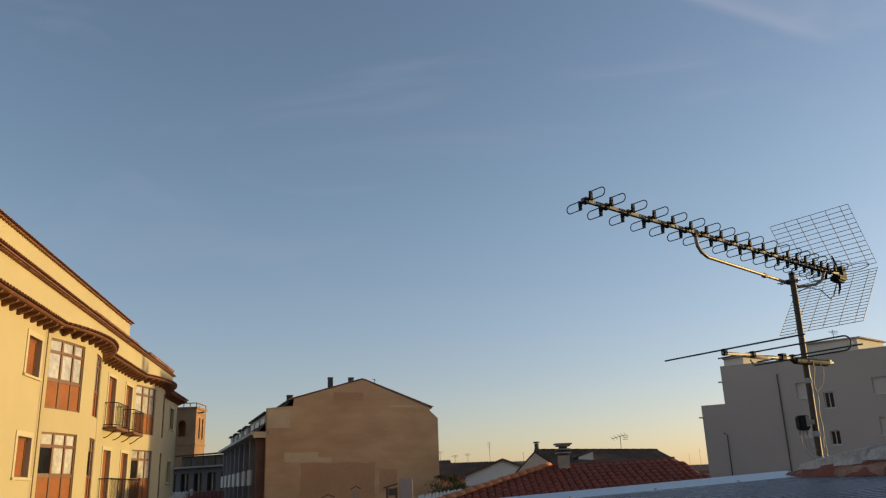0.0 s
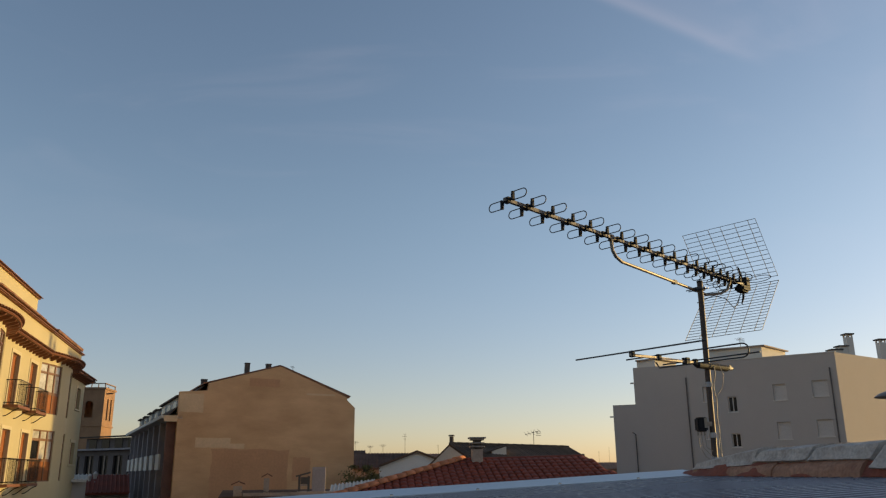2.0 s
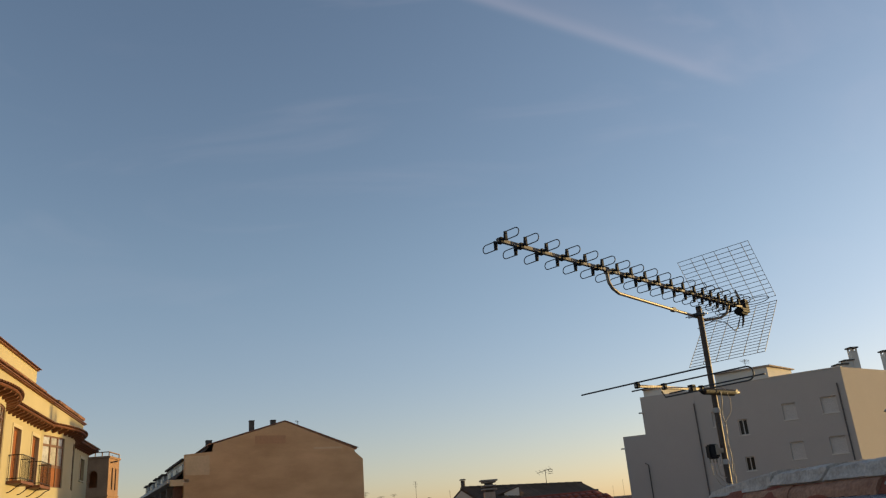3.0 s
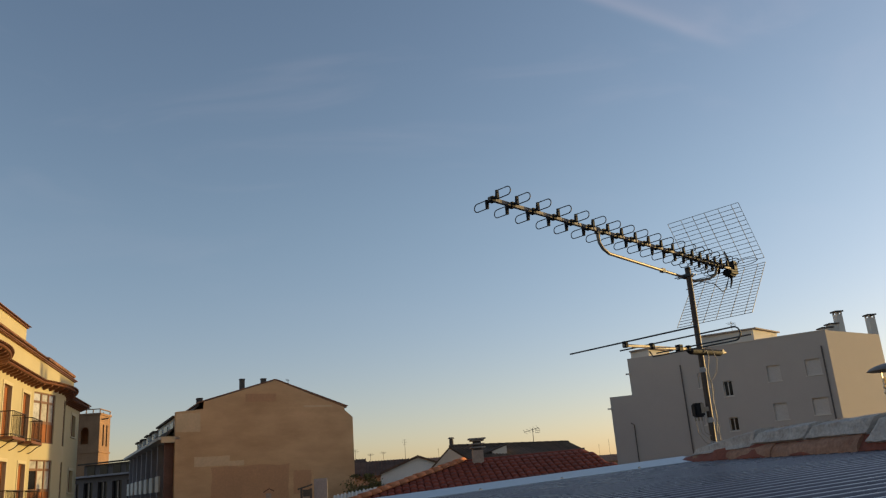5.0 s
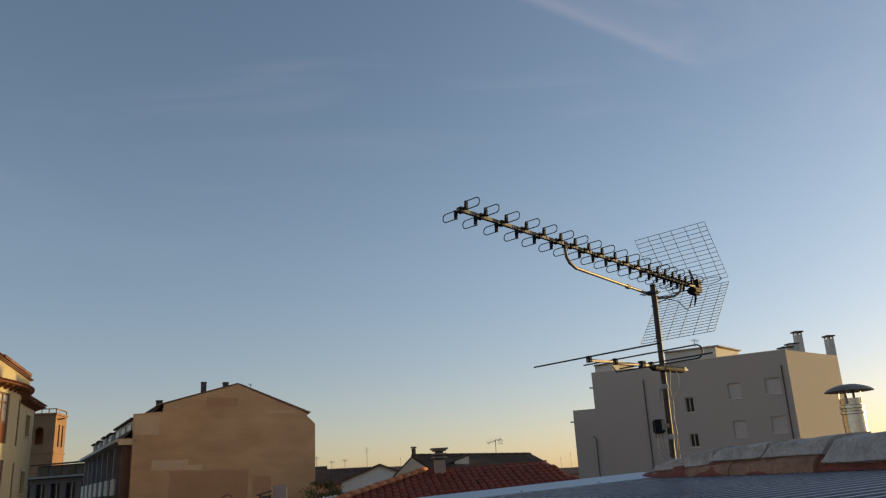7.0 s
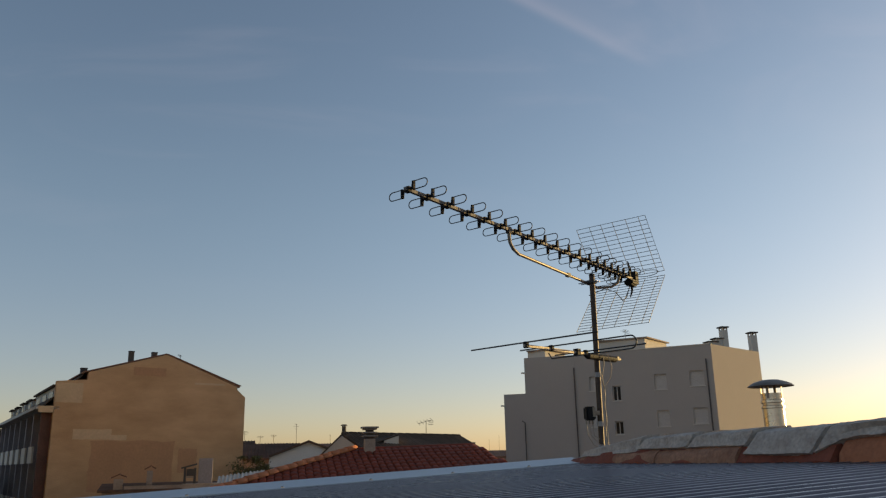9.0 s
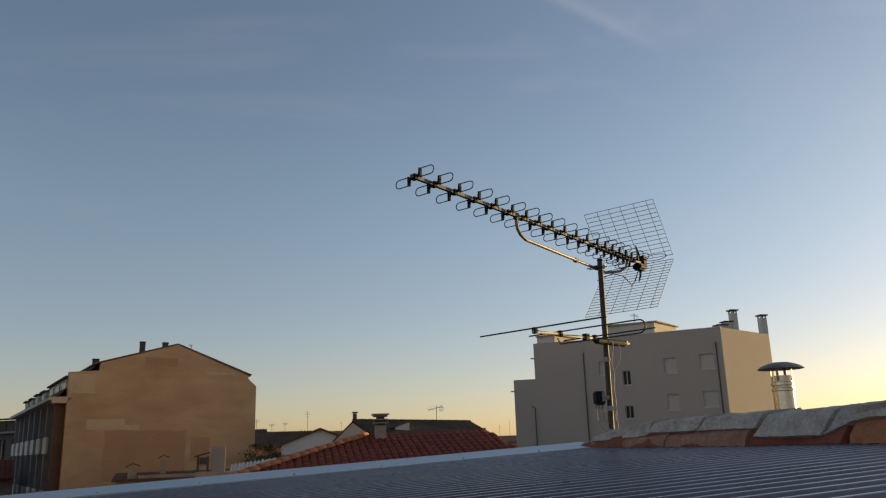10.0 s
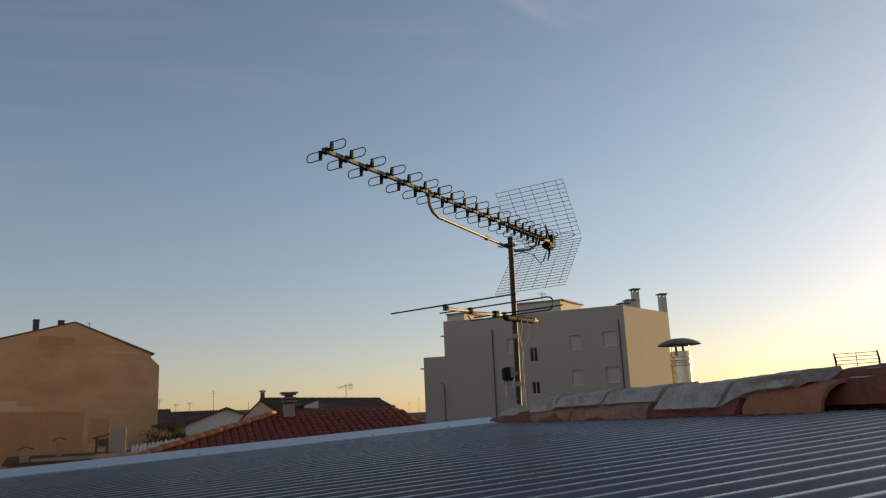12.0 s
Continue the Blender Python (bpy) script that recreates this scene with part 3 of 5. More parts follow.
def make_vhf():
    """Small three-element antenna lower on the mast. Local x runs along its boom, away from the reflector end."""
    a, b = Vector((2.075, 4.468, 6.580)), Vector((1.325, 3.985, 6.582))
    d = b - a
    L = d.length
    root = thing("vhf_antenna", pose(a.x, a.y, a.z, 0, 0, math.degrees(math.atan2(d.y, d.x))), "small rod antenna with a folded dipole clamped across the mast", "antenna")
    bm = box(0.32, L, -0.007, 0.007, -0.007, 0.007)
    part("boom", bm, M_ALU, root, "square aluminium boom")
    part("end_cap", box(-0.004, 0.014, -0.012, 0.012, -0.016, 0.008), M_DARKALU, root)
    def clip(x, r=0.013):
        c = box(x - r, x + r, -r, r, -0.012, 0.022)
        bmesh.ops.bevel(c, geom=c.edges[:], offset=0.004, segments=1, affect="EDGES")
        return part("element_clip", c, M_PLASTIC, root, "black plastic clip")
    for x, l0, l1, z in ((L - 0.014, 0.395, 0.455, 0.018), (0.33, 0.22, 0.40, 0.014)):
        clip(x)
        smooth(part("rod", tube([(x, -l0, z), (x, l1, z)], 0.0042, 8), M_DARKALU, root, "long straight rod element"))
    x, la, r = L - 0.235, 0.50, 0.034
    clip(x)
    pts = [(x, -0.22, 0.016), (x, 0.0, 0.016)]
    for k in range(9):
        t = -math.pi / 2 + math.pi * k / 8
        pts.append((x, la + r * math.cos(t), 0.016 - r - r * math.sin(t)))
    pts += [(x, 0.1, 0.016 - 2 * r), (x, 0.0, 0.016 - 2 * r), (x, -0.02, -0.02)]
    smooth(part("folded_dipole", tube(pts, 0.0040, 8), M_DARKALU, root, "folded dipole loop"))
    c = tube([(0.012, 0, -0.010), (0.03, 0, -0.010), (0.31, 0, -0.010), (0.33, 0, -0.010)], [0.010, 0.019, 0.019, 0.012], 14)
    part("mast_clamp", c, M_PLASTIC, root, "black mast clamp and junction box")
    part("knob", tube([(-0.026, 0.0, -0.006), (-0.004, 0.0, -0.006)], 0.011, 10), M_ALU, root, "worn wing nut")
    part("arm_clip", box(0.40, 0.43, -0.016, 0.016, -0.016, 0.022), M_PLASTIC, root)
    return root


make_mast()
make_uhf()
make_vhf()


# ---- the stainless flue behind the ridge ----
def make_flue():
    x, y = 3.735, 5.375
    zb = EYE - 0.65
    root = thing("flue_cowl", pose(x, y, zb), "stainless steel flue pipe with a mushroom rain hat, sunlit edge", "chimney cowl")
    H = 6.50 - zb
    smooth(part("flue_pipe", lathe([(0.078, -0.1), (0.078, H - 0.165), (0.072, H - 0.165), (0.072, 0)], 40), M_STEEL, root))
    smooth(part("collar", lathe([(0.078, H - 0.175), (0.084, H - 0.170), (0.084, H - 0.155), (0.078, H - 0.150)], 40), M_STEEL, root, "folded steel collar"))
    smooth(part("collar", lathe([(0.078, H - 0.135), (0.084, H - 0.130), (0.084, H - 0.112), (0.078, H - 0.108)], 40), M_STEEL, root, "folded steel collar"))
    smooth(part("upper_ring", lathe([(0.074, H - 0.16), (0.076, H - 0.06), (0.066, H - 0.06), (0.064, H - 0.16)], 40), M_STEEL, root))
    for k in range(4):
        a = radians(35 + 90 * k)
        c, s = math.cos(a), math.sin(a)
        b = box(-0.010, 0.010, -0.0015, 0.0015, H - 0.10, H + 0.012)
        bmesh.ops.transform(b, matrix=pose(0.077 * c, 0.077 * s, 0, 0, 0, math.degrees(a) + 90), verts=b.verts)
        part("strut", b, M_HAT, root, "flat dull steel strut")
    smooth(part("rain_hat", lathe([(0.005, H + 0.044), (0.06, H + 0.040), (0.11, H + 0.026), (0.150, H + 0.008), (0.168, H - 0.008), (0.164, H - 0.010), (0.14, H + 0.000), (0.06, H + 0.012), (0.005, H + 0.014)], 48), M_HAT, root, "shallow domed rain hat"), 60)
    return root


make_flue()

# ---- the yellow house along the street: x out to the street, y along the facade away from the camera ----
def make_yellow_house():
    root = thing("yellow_house", pose(-13.417, 25.407, 0, 0, 0, 9.5), "cream-yellow rendered town house with bowed bays and deep brown eaves", "house")
    Y0, Y1 = -14.0, 24.35
    bows = ((0.05, 6.3), (12.65, 19.3))

    def out(y):
        for a, b in bows:
            if a < y < b:
                return 0.68 * math.sin(math.pi * (y - a) / (b - a)) ** 0.85
        return 0.0

    def f(u, d, z):
        return (out(u) - d, u, z)

    us = [Y0, Y1] + [a + (b - a) * k / 20 for a, b in bows for k in range(21)]
    rows = (0.0, -3.05)                      # upper storey, lower storey
    bay, small, doors = [], [], []
    for dz in rows:
        for a, b in bows:
            bay.append((a + 0.14, a + 2.10, 8.80 + dz, 11.10 + dz, 3))
            bay.append((b - 2.90, b - 1.65, 8.80 + dz, 11.08 + dz, 2))
        for y in (-1.62, 22.1):
            small.append((y, y + 1.15, 9.68 + dz, 10.86 + dz))
        for y in (-7.2,):
            small.append((y, y + 1.15, 9.68 + dz, 10.86 + dz))
        for y in (7.98, 11.06):
            doors.append((y, y + 1.2, 8.76 + dz, 10.88 + dz))
    holes = [h[:4] for h in bay] + small + doors
    part("wall", wall_with_holes(us, 0.0, 11.44, holes, f, 0.32), M_YELLOW, root)
    part("end_wall", box(-9.0, -0.33, Y1 - 0.32, Y1, 0, 11.44), M_YELLOW, root)
    part("back_wall", box(-9.0, -8.7, Y0, Y1 - 0.33, 0, 11.44), M_YELLOW, root)
    # bowed bay windows: timber frame, panes above, panels below
    for y0, y1, z0, z1, n in bay:
        bm = bmesh.new()
        zp = z0 + (z1 - z0) * 0.40
        zt = z0 + (z1 - z0) * 0.82
        st = [y0 + (y1 - y0) * k / n for k in range(n + 1)]
        for k, y in enumerate(st):
            wv = 0.045 if 0 < k < n else 0.06
            ya, yb = max(y0, y - wv), min(y1, y + wv)
            box(ya, yb, 0.04, 0.13, z0, z1, bm, lambda u, d, z: f(u, d, z))
        for a, b in zip(st, st[1:]):
            for za, zb in ((z0, z0 + 0.05), (zp - 0.04, zp + 0.05), (zt - 0.035, zt + 0.035), (z1 - 0.06, z1)):
                box(a + 0.05, b - 0.05, 0.045, 0.125, za, zb, bm, f)
        win = part("bay_window", bm, M_BROWN, root, "brown timber bay window with rust panels below")
        for k, (a, b) in enumerate(zip(st, st[1:])):
            part("panel", box(a + 0.04, b - 0.04, 0.07, 0.10, z0 + 0.04, zp - 0.02, None, f), M_PANEL, win, "rust-brown lower panel")
            dark = z0 < 8 and k == 0
            part("pane", box(a + 0.04, b - 0.04, 0.080, 0.090, zp + 0.03, zt - 0.02, None, f), M_GLASS if dark else M_CURTAIN, win, "dark open pane" if dark else "curtained glass pane")
            part("pane", box(a + 0.04, b - 0.04, 0.080, 0.090, zt + 0.02, z1 - 0.04, None, f), M_CURTAIN, win, "upper glass pane")
            for zc, zd in ((zp + 0.05, zp + 0.09), (zt - 0.075, zt - 0.035)):
                part("sash_rail", box(a + 0.045, b - 0.045, 0.062, 0.078, zc, zd, None, f), M_BROWN, win)
    # small shuttered windows
    for y0, y1, z0, z1 in small:
        bm = bmesh.new()
        for a, b, c, d in ((y0, y0 + 0.06, z0, z1), (y1 - 0.06, y1, z0, z1), (y0 + 0.06, y1 - 0.06, z0, z0 + 0.06), (y0 + 0.06, y1 - 0.06, z1 - 0.06, z1)):
            box(a, b, 0.14, 0.20, c, d, bm, f)
        win = part("window", bm, M_BROWN, root, "small window with a closed rust-brown shutter")
        part("shutter", box(y0 + 0.05, y1 - 0.05, 0.165, 0.185, z0 + 0.05, z1 - 0.05, None, f), M_PANEL, win)
        bm = bmesh.new()
        for k in range(9):
            z = z0 + 0.10 + k * (z1 - z0 - 0.2) / 8
            box(y0 + 0.07, y1 - 0.07, 0.155, 0.165, z, z + 0.05, bm, f)
        part("slat", bm, M_PANEL, win)
        bm = bmesh.new()
        for a, b, c, d in ((y0 - 0.16, y0, z0 - 0.02, z1 + 0.16), (y1, y1 + 0.16, z0 - 0.02, z1 + 0.16), (y0, y1, z1, z1 + 0.16)):
            box(a, b, -0.025, 0.0, c, d, bm, f)
        part("surround", bm, M_TRIM, win, "raised pale surround")
        part("sill", box(y0 - 0.2, y1 + 0.2, -0.07, 0.10, z0 - 0.09, z0 - 0.02, None, f), M_TRIM, win)
    # balcony doors and balconies
    for y0, y1, z0, z1 in doors:
        bm = bmesh.new()
        for a, b, c, d in ((y0, y0 + 0.07, z0, z1), (y1 - 0.07, y1, z0, z1), (y0 + 0.07, y1 - 0.07, z1 - 0.07, z1), ((y0 + y1) / 2 - 0.05, (y0 + y1) / 2 + 0.05, z0, z1 - 0.07)):
            box(a, b, 0.12, 0.19, c, d, bm, f)
        door = part("balcony_door", bm, M_BROWN, root, "brown timber balcony door, shutters closed")
        part("door_leaf", box(y0 + 0.05, y1 - 0.05, 0.145, 0.17, z0, z1 - 0.05, None, f), M_PANEL, door)
        bm = bmesh.new()
        for a, b, c, d in ((y0 - 0.14, y0, z0, z1 + 0.14), (y1, y1 + 0.14, z0, z1 + 0.14), (y0, y1, z1, z1 + 0.14)):
            box(a, b, -0.025, 0.0, c, d, bm, f)
        part("surround", bm, M_TRIM, door, "raised pale surround")
        ya, yb, xo = y0 - 0.35, y1 + 0.42, 0.55
        bal = part("balcony", box(0.0, xo, ya, yb, z0 - 0.13, z0 - 0.02), M_SOFFIT, root, "small balcony with a black iron railing")
        bm = bmesh.new()
        for z in (z0 + 0.06, z0 + 0.96):
            for p, q in (((0.0, ya + 0.03), (xo - 0.03, ya + 0.03)), ((xo - 0.03, ya + 0.03), (xo - 0.03, yb - 0.03)), ((xo - 0.03, yb - 0.03), (0.0, yb - 0.03))):
                tube([(*p, z), (*q, z)], 0.018, 6, bm)
        part("rail", bm, M_IRON, bal)
        bar = mesh_of("baluster", tube([(0, 0, -0.03), (0, 0, 0.94)], 0.009, 5), M_IRON)
        n = 15
        for k in range(n + 1):
            share("baluster", bar, bal, pose(xo - 0.03, ya + 0.03 + (yb - ya - 0.06) * k / n, z0 + 0.02))
        for k in range(4):
            for y in (ya + 0.03, yb - 0.03):
                share("baluster", bar, bal, pose(0.05 + k * 0.14, y, z0 + 0.02))
        for y in (ya + 0.2, yb - 0.2):
            pts = [(0.0, y, z0 - 0.46), (0.10, y, z0 - 0.44), (0.22, y, z0 - 0.36), (0.38, y, z0 - 0.22), (0.56, y, z0 - 0.14)]
            part("bracket", tube(pts, 0.020, 6), M_IRON, bal, "curved iron bracket")
    # downpipes
    for y in (-0.12, 6.5):
        pipe = part("downpipe", tube([(0.06 + out(y), y, 0.1), (0.06 + out(y), y, 11.25)], 0.020, 8), M_TRIM if y > 1 else M_BROWN, root, "thin downpipe on the wall")
    # eaves: soffit, brackets, tile edge
    ys = sorted(set([Y0 + (Y1 + 0.5 - Y0) * k / 110 for k in range(111)] + us))
    EV = 0.52
    bm = bmesh.new()
    cols = [[bm.verts.new(p) for p in ((0.0 + out(y) - 0.3, y, 11.42), (out(y) + EV - 0.04, y, 11.44), (out(y) + EV, y, 11.48), (out(y) + EV - 0.03, y, 11.53), (-0.6, y, 11.82), (-0.6, y, 11.42))] for y in ys]
    for A, B in zip(cols, cols[1:]):
        for k in range(6):
            bm.faces.new((A[k], A[(k + 1) % 6], B[(k + 1) % 6], B[k]))
    bm.faces.new(cols[0][::-1])
    bm.faces.new(cols[-1])
    part("eave", bm, M_SOFFIT, root, "deep dark-brown timber eaves following the bays")
    br = bmesh.new()
    for p in (((0.0, 0.0), (0.0, -0.30), (0.10, -0.30), (0.26, -0.22), (0.42, -0.17), (0.60, -0.10), (0.66, -0.02), (0.66, 0.0)),):
        a = [br.verts.new((x * 0.66, -0.06, z * 0.66)) for x, z in p]
        b = [br.verts.new((x * 0.66, 0.06, z * 0.66)) for x, z in p]
        br.faces.new(a)
        br.faces.new(b[::-1])
        for k in range(len(p)):
            br.faces.new((a[k], b[k], b[(k + 1) % len(p)], a[(k + 1) % len(p)]))
    bracket = mesh_of("eaves_bracket", br, M_SOFFIT)
    y = Y0 + 0.2
    while y < Y1 + 0.3:
        e = 0.02
        ang = math.degrees(math.atan2(out(y + e) - out(y - e), 2 * e))
        share("eaves_bracket", bracket, root, pose(out(y) - 0.01, y, 11.435, 0, 0, -ang * 0.8))
        y += 0.58
    tile = mesh_of("eaves_tile", barrel(0.20, 0.46, 0.075, 6), M_ROOFTILE)
    y = Y0 + 0.2
    while y < Y1 + 0.45:
        e = 0.05
        ang = math.degrees(math.atan2(out(y + e) - out(y - e), 2 * e))
        m = pose(out(y) + EV + 0.06, y, 11.53, 0, 0, -ang * 0.9) @ Matrix.Rotation(radians(13), 4, "Y") @ Matrix.Rotation(radians(90), 4, "Z")
        if y > -9:
            share("eaves_tile", tile, root, m)
        y += 0.225
    bm = bmesh.new()
    y = Y0
    while y < Y1 + 0.45:
        x1 = out(y) + EV - 0.3
        tube([(x1, y + 0.01, 11.60), (-0.32, y, 11.76)], 0.085, 6, bm)
        y += 0.225
    rows_of = part("roof_tiling", bm, M_ROOFTILE, root, "rows of curved clay tiles")
    tagged(rows_of, kind="stuff")
    # set-back attic wall with a tiled cornice, and the tall wall above it
    def tier(x, z0, z1, ya, yb, cap):
        w = part("attic_wall", box(x - 6.5, x, ya, yb, z0, z1), M_YELLOW, root)
        bm = box(x - 6.6, x + 0.10, ya - 0.08, yb + 0.08, z1 + 0.002, z1 + 0.05)
        box(x - 6.6, x + 0.17, ya - 0.15, yb + 0.15, z1 + 0.05, z1 + 0.10, bm)
        part("cornice", bm, M_SOFFIT, w, "thin brown cornice")
        c = mesh_of("cornice_tile", barrel(0.17, 0.5, 0.065, 5), M_ROOFTILE)
        y, i = ya - 0.1, 0
        while y < yb + 0.15 and i < 150:
            share("cornice_tile", c, w, pose(x + 0.26, y, z1 + 0.10) @ Matrix.Rotation(radians(12), 4, "Y") @ Matrix.Rotation(radians(90), 4, "Z"))
            share("cornice_tile", c, w, pose(x + 0.15, y + 0.1, z1 + 0.045, 0, 180, 0) @ Matrix.Rotation(radians(-90), 4, "Z"))
            y += 0.20
            i += 1
        return w
    tier(-0.36, 11.4, 12.98, Y0, Y1 - 0.1, True)
    lean = lambda x, y, z: (x + (15.3 - y) * 0.008, y, z - (15.3 - y) * 0.011)          # this wall stands a little askew
    t = part("upper_wall", box(-7.0, -1.05, -12.0, 15.3, 13.05, 14.55, None, lean), M_YELLOW, root)
    bm = box(-7.1, -0.96, -12.0, 15.40, 14.552, 14.61, None, lean)
    part("cornice", bm, M_SOFFIT, t, "thin brown cornice")
    c = mesh_of("cornice_tile", barrel(0.20, 0.5, 0.03, 4), M_ROOFTILE)
    low = mesh_of("cornice_tile", barrel(0.18, 0.5, 0.05, 5), M_ROOFTILE)
    for k in range(108):
        share("cornice_tile", low, t, pose(-0.94 + 0.24 * k * 0.008, 15.2 - 0.24 * k, 14.57 - 0.24 * k * 0.011, 0, 180, 0) @ Matrix.Rotation(radians(-90), 4, "Z"))
        share("cornice_tile", c, t, pose(-0.84 + 0.24 * k * 0.008, 15.3 - 0.24 * k, 14.61 - 0.24 * k * 0.011) @ Matrix.Rotation(radians(6), 4, "Y") @ Matrix.Rotation(radians(90), 4, "Z"))
    bm = bmesh.new()
    for ya, yb, z in ((6.2, 14.0, 13.20), (17.0, 24.1, 13.24)):
        y = ya
        while y < yb:
            tube([(-0.25, y, z + 0.03), (-1.0 if y < 15.2 else -2.2, y, z + (0.22 if y < 15.2 else 0.45))], 0.085, 6, bm)
            y += 0.21
    tagged(part("roof_tiling", bm, M_ROOFTILE, root, "rows of curved clay tiles"), kind="stuff")
    return root


make_yellow_house()


# ---- the house with the blank tan party wall: x along the wall, y away from the camera ----
def make_party_house():
    root = thing("party_wall_house", pose(-11.62, 48.55, 0, 0, 0, 26), "town house with a blank patched tan party wall", "house")
    gable = [(0, 0), (0, 10.78), (1.68, 10.92), (1.72, 11.36), (6.27, 12.64), (11.08, 10.86), (11.12, 10.66), (11.68, 10.20), (11.68, 0)]
    part("party_wall", slab([(x, 0, z) for x, z in gable], (0, 0.35, 0)), M_PARTY, root, "blank tan rendered wall with pale and dark patches")
    part("side_wall", box(11.32, 11.68, 0.352, 24, 0, 10.15), M_PARTY, root)
    part("back_wall", box(0.3, 10.94, 23.7, 24, 0, 10.15), M_PARTY, root)
    # roof
    bm = slab([(1.4, 0.06, 11.30), (6.27, 0.06, 12.66), (6.27, 24, 12.66), (1.4, 24, 11.30)], (0, 0, 0.08))
    part("roof", bm, M_ROOFTILE, root)
    part("roof", slab([(6.27, 0.06, 12.66), (11.3, 0.06, 10.83), (11.3, 24, 10.83), (6.27, 24, 12.66)], (0, 0, 0.08)), M_ROOFTILE, root)
    edge = mesh_of("verge_tile", barrel(0.2, 0.42, 0.06, 5), M_SOFFIT)
    for a, b, n in (((1.72, 11.40), (6.27, 12.68), 11), ((11.15, 10.90), (6.27, 12.66), 12)):
        ang = math.degrees(math.atan2(b[1] - a[1], abs(b[0] - a[0])))
        for k in range(n):
            x, z = a[0] + (b[0] - a[0]) * k / n, a[1] + (b[1] - a[1]) * k / n
            s = 1 if b[0] > a[0] else -1
            share("verge_tile", edge, root, pose(x, 0.10, z + 0.01) @ Matrix.Rotation(radians(-90 * s), 4, "Z") @ Matrix.Rotation(radians(ang), 4, "X"))
    # patches of render, each a thin skin with a ragged outline
    def patch(x0, x1, z0, z1, mat, seed, lab, d=0.006):
        rnd = random.Random(seed)
        pts = []
        n = 8
        for (ax, az), (bx, bz) in (((x0, z0), (x1, z0)), ((x1, z0), (x1, z1)), ((x1, z1), (x0, z1)), ((x0, z1), (x0, z0))):
            for k in range(n):
                a = k / n
                j = min(x1 - x0, z1 - z0) * 0.025
                pts.append((ax + (bx - ax) * a + rnd.uniform(-j, j), -d, az + (bz - az) * a + rnd.uniform(-j, j)))
        part("render_patch", slab(pts, (0, d - 0.001, 0)), mat, root, lab)
    patch(1.15, 3.3, 7.55, 8.12, M_PATCH_LIGHT, 3, "pale smeared render patch", 0.009)
    patch(3.2, 4.2, 7.50, 7.80, M_PATCH_LIGHT, 5, "pale smeared render patch", 0.0065)
    patch(2.2, 7.1, 4.6, 7.45, M_PATCH_DARK, 8, "darker brown render patch", 0.005)
    patch(0.05, 1.5, 9.6, 10.7, M_PATCH_LIGHT, 9, "pale render patch", 0.007)
    patch(7.4, 8.6, 5.6, 7.0, M_PATCH_DARK, 12, "darker brown render patch", 0.0075)
    patch(4.3, 6.3, 11.3, 11.8, M_PATCH_DARK, 14, "darker brown render patch", 0.0055)
    patch(8.2, 10.2, 10.9, 11.02, M_PATCH_LIGHT, 15, "pale smeared render patch", 0.0085)
    for x, y, z0, z1, w in ((4.30, 1.0, 11.7, 12.80, 0.15), (5.78, 1.2, 12.3, 12.85, 0.16), (1.75, 2.0, 11.2, 11.74, 0.18)):
        c = part("chimney", box(x - w, x + w, y - w, y + w, z0, z1), M_DARKCHIM, root, "dark square chimney")
        part("cap", box(x - w - 0.02, x + w + 0.02, y - w - 0.02, y + w + 0.02, z1 + 0.002, z1 + 0.06), M_DARKCHIM, c)
    # street facade, seen in steep foreshortening: frame piers, loggias and cornice
    def g(u, d, z):
        return (d, u, z)
    hs = []
    for k in range(7):
        for z in (0.6, 3.5, 6.4):
            hs.append((1.3 + k * 3.2, 2.9 + k * 3.2, z + 0.2, z + 2.2))
    part("facade", wall_with_holes([0.36, 24], 0, 9.2, hs, g, 0.35), M_GREYWALL, root, "shaded brick and grey street facade")
    for y0, y1, z0, z1 in hs:
        w = part("window", box(0.20, 0.26, y0, y1, z0, z1), M_GLASS, root, "dark window")
        bm = bmesh.new()
        for y in (y0, (y0 + y1) / 2 - 0.03, y1 - 0.06):
            box(0.12, 0.198, y, y + 0.06, z0, z1, bm)
        part("frame", bm, M_GREYWALL, w)
        if z0 > 3:
            part("balcony_front", box(-0.75, -0.65, y0 - 0.1, y1 + 0.1, z0 - 0.3, z0 + 0.60), M_WHITE2, w, "pale grey balcony front")
            part("balcony_slab", box(-0.649, 0.0, y0 - 0.1, y1 + 0.1, z0 - 0.3, z0 - 0.15), M_GREYWALL, w)
    for k in range(8):
        y = 0.4 + k * 3.2
        part("pier", box(-0.55, 0.0, y, y + 0.28, 0, 9.15), M_GREYWALL if k else M_REDBRICK, root)
    bm = box(-0.95, 0.3, 0.0, 24, 9.2, 9.38)
    part("cornice", bm, M_WHITE2, root, "pale cornice over the street front")
    part("cornice_end", box(-0.80, -0.02, -0.06, -0.003, 9.02, 9.38), M_PATCH_LIGHT, root, "pale rendered end of the cornice")
    part("mansard", slab([(-0.5, 0.36, 9.385), (1.5, 0.36, 11.2), (1.5, 24, 11.2), (-0.5, 24, 9.385)], (0, 0, 0.1)), M_SLATE, root)
    for y, y1, z in ((0.5, 8.6, 10.50), (10.6, 12.6, 10.42), (14.4, 16.2, 10.45), (18.0, 19.6, 10.40), (21.6, 23.4, 10.42)):
        d = part("dormer", box(0.05, 1.6, y, y1, 9.5, z), M_WHITE2, root, "pale grey dormer")
        part("roof", box(-0.12, 1.8, y - 0.12, y1 + 0.12, z + 0.002, z + 0.11), M_SLATE, d)
        n = max(1, int((y1 - y) / 2.2))
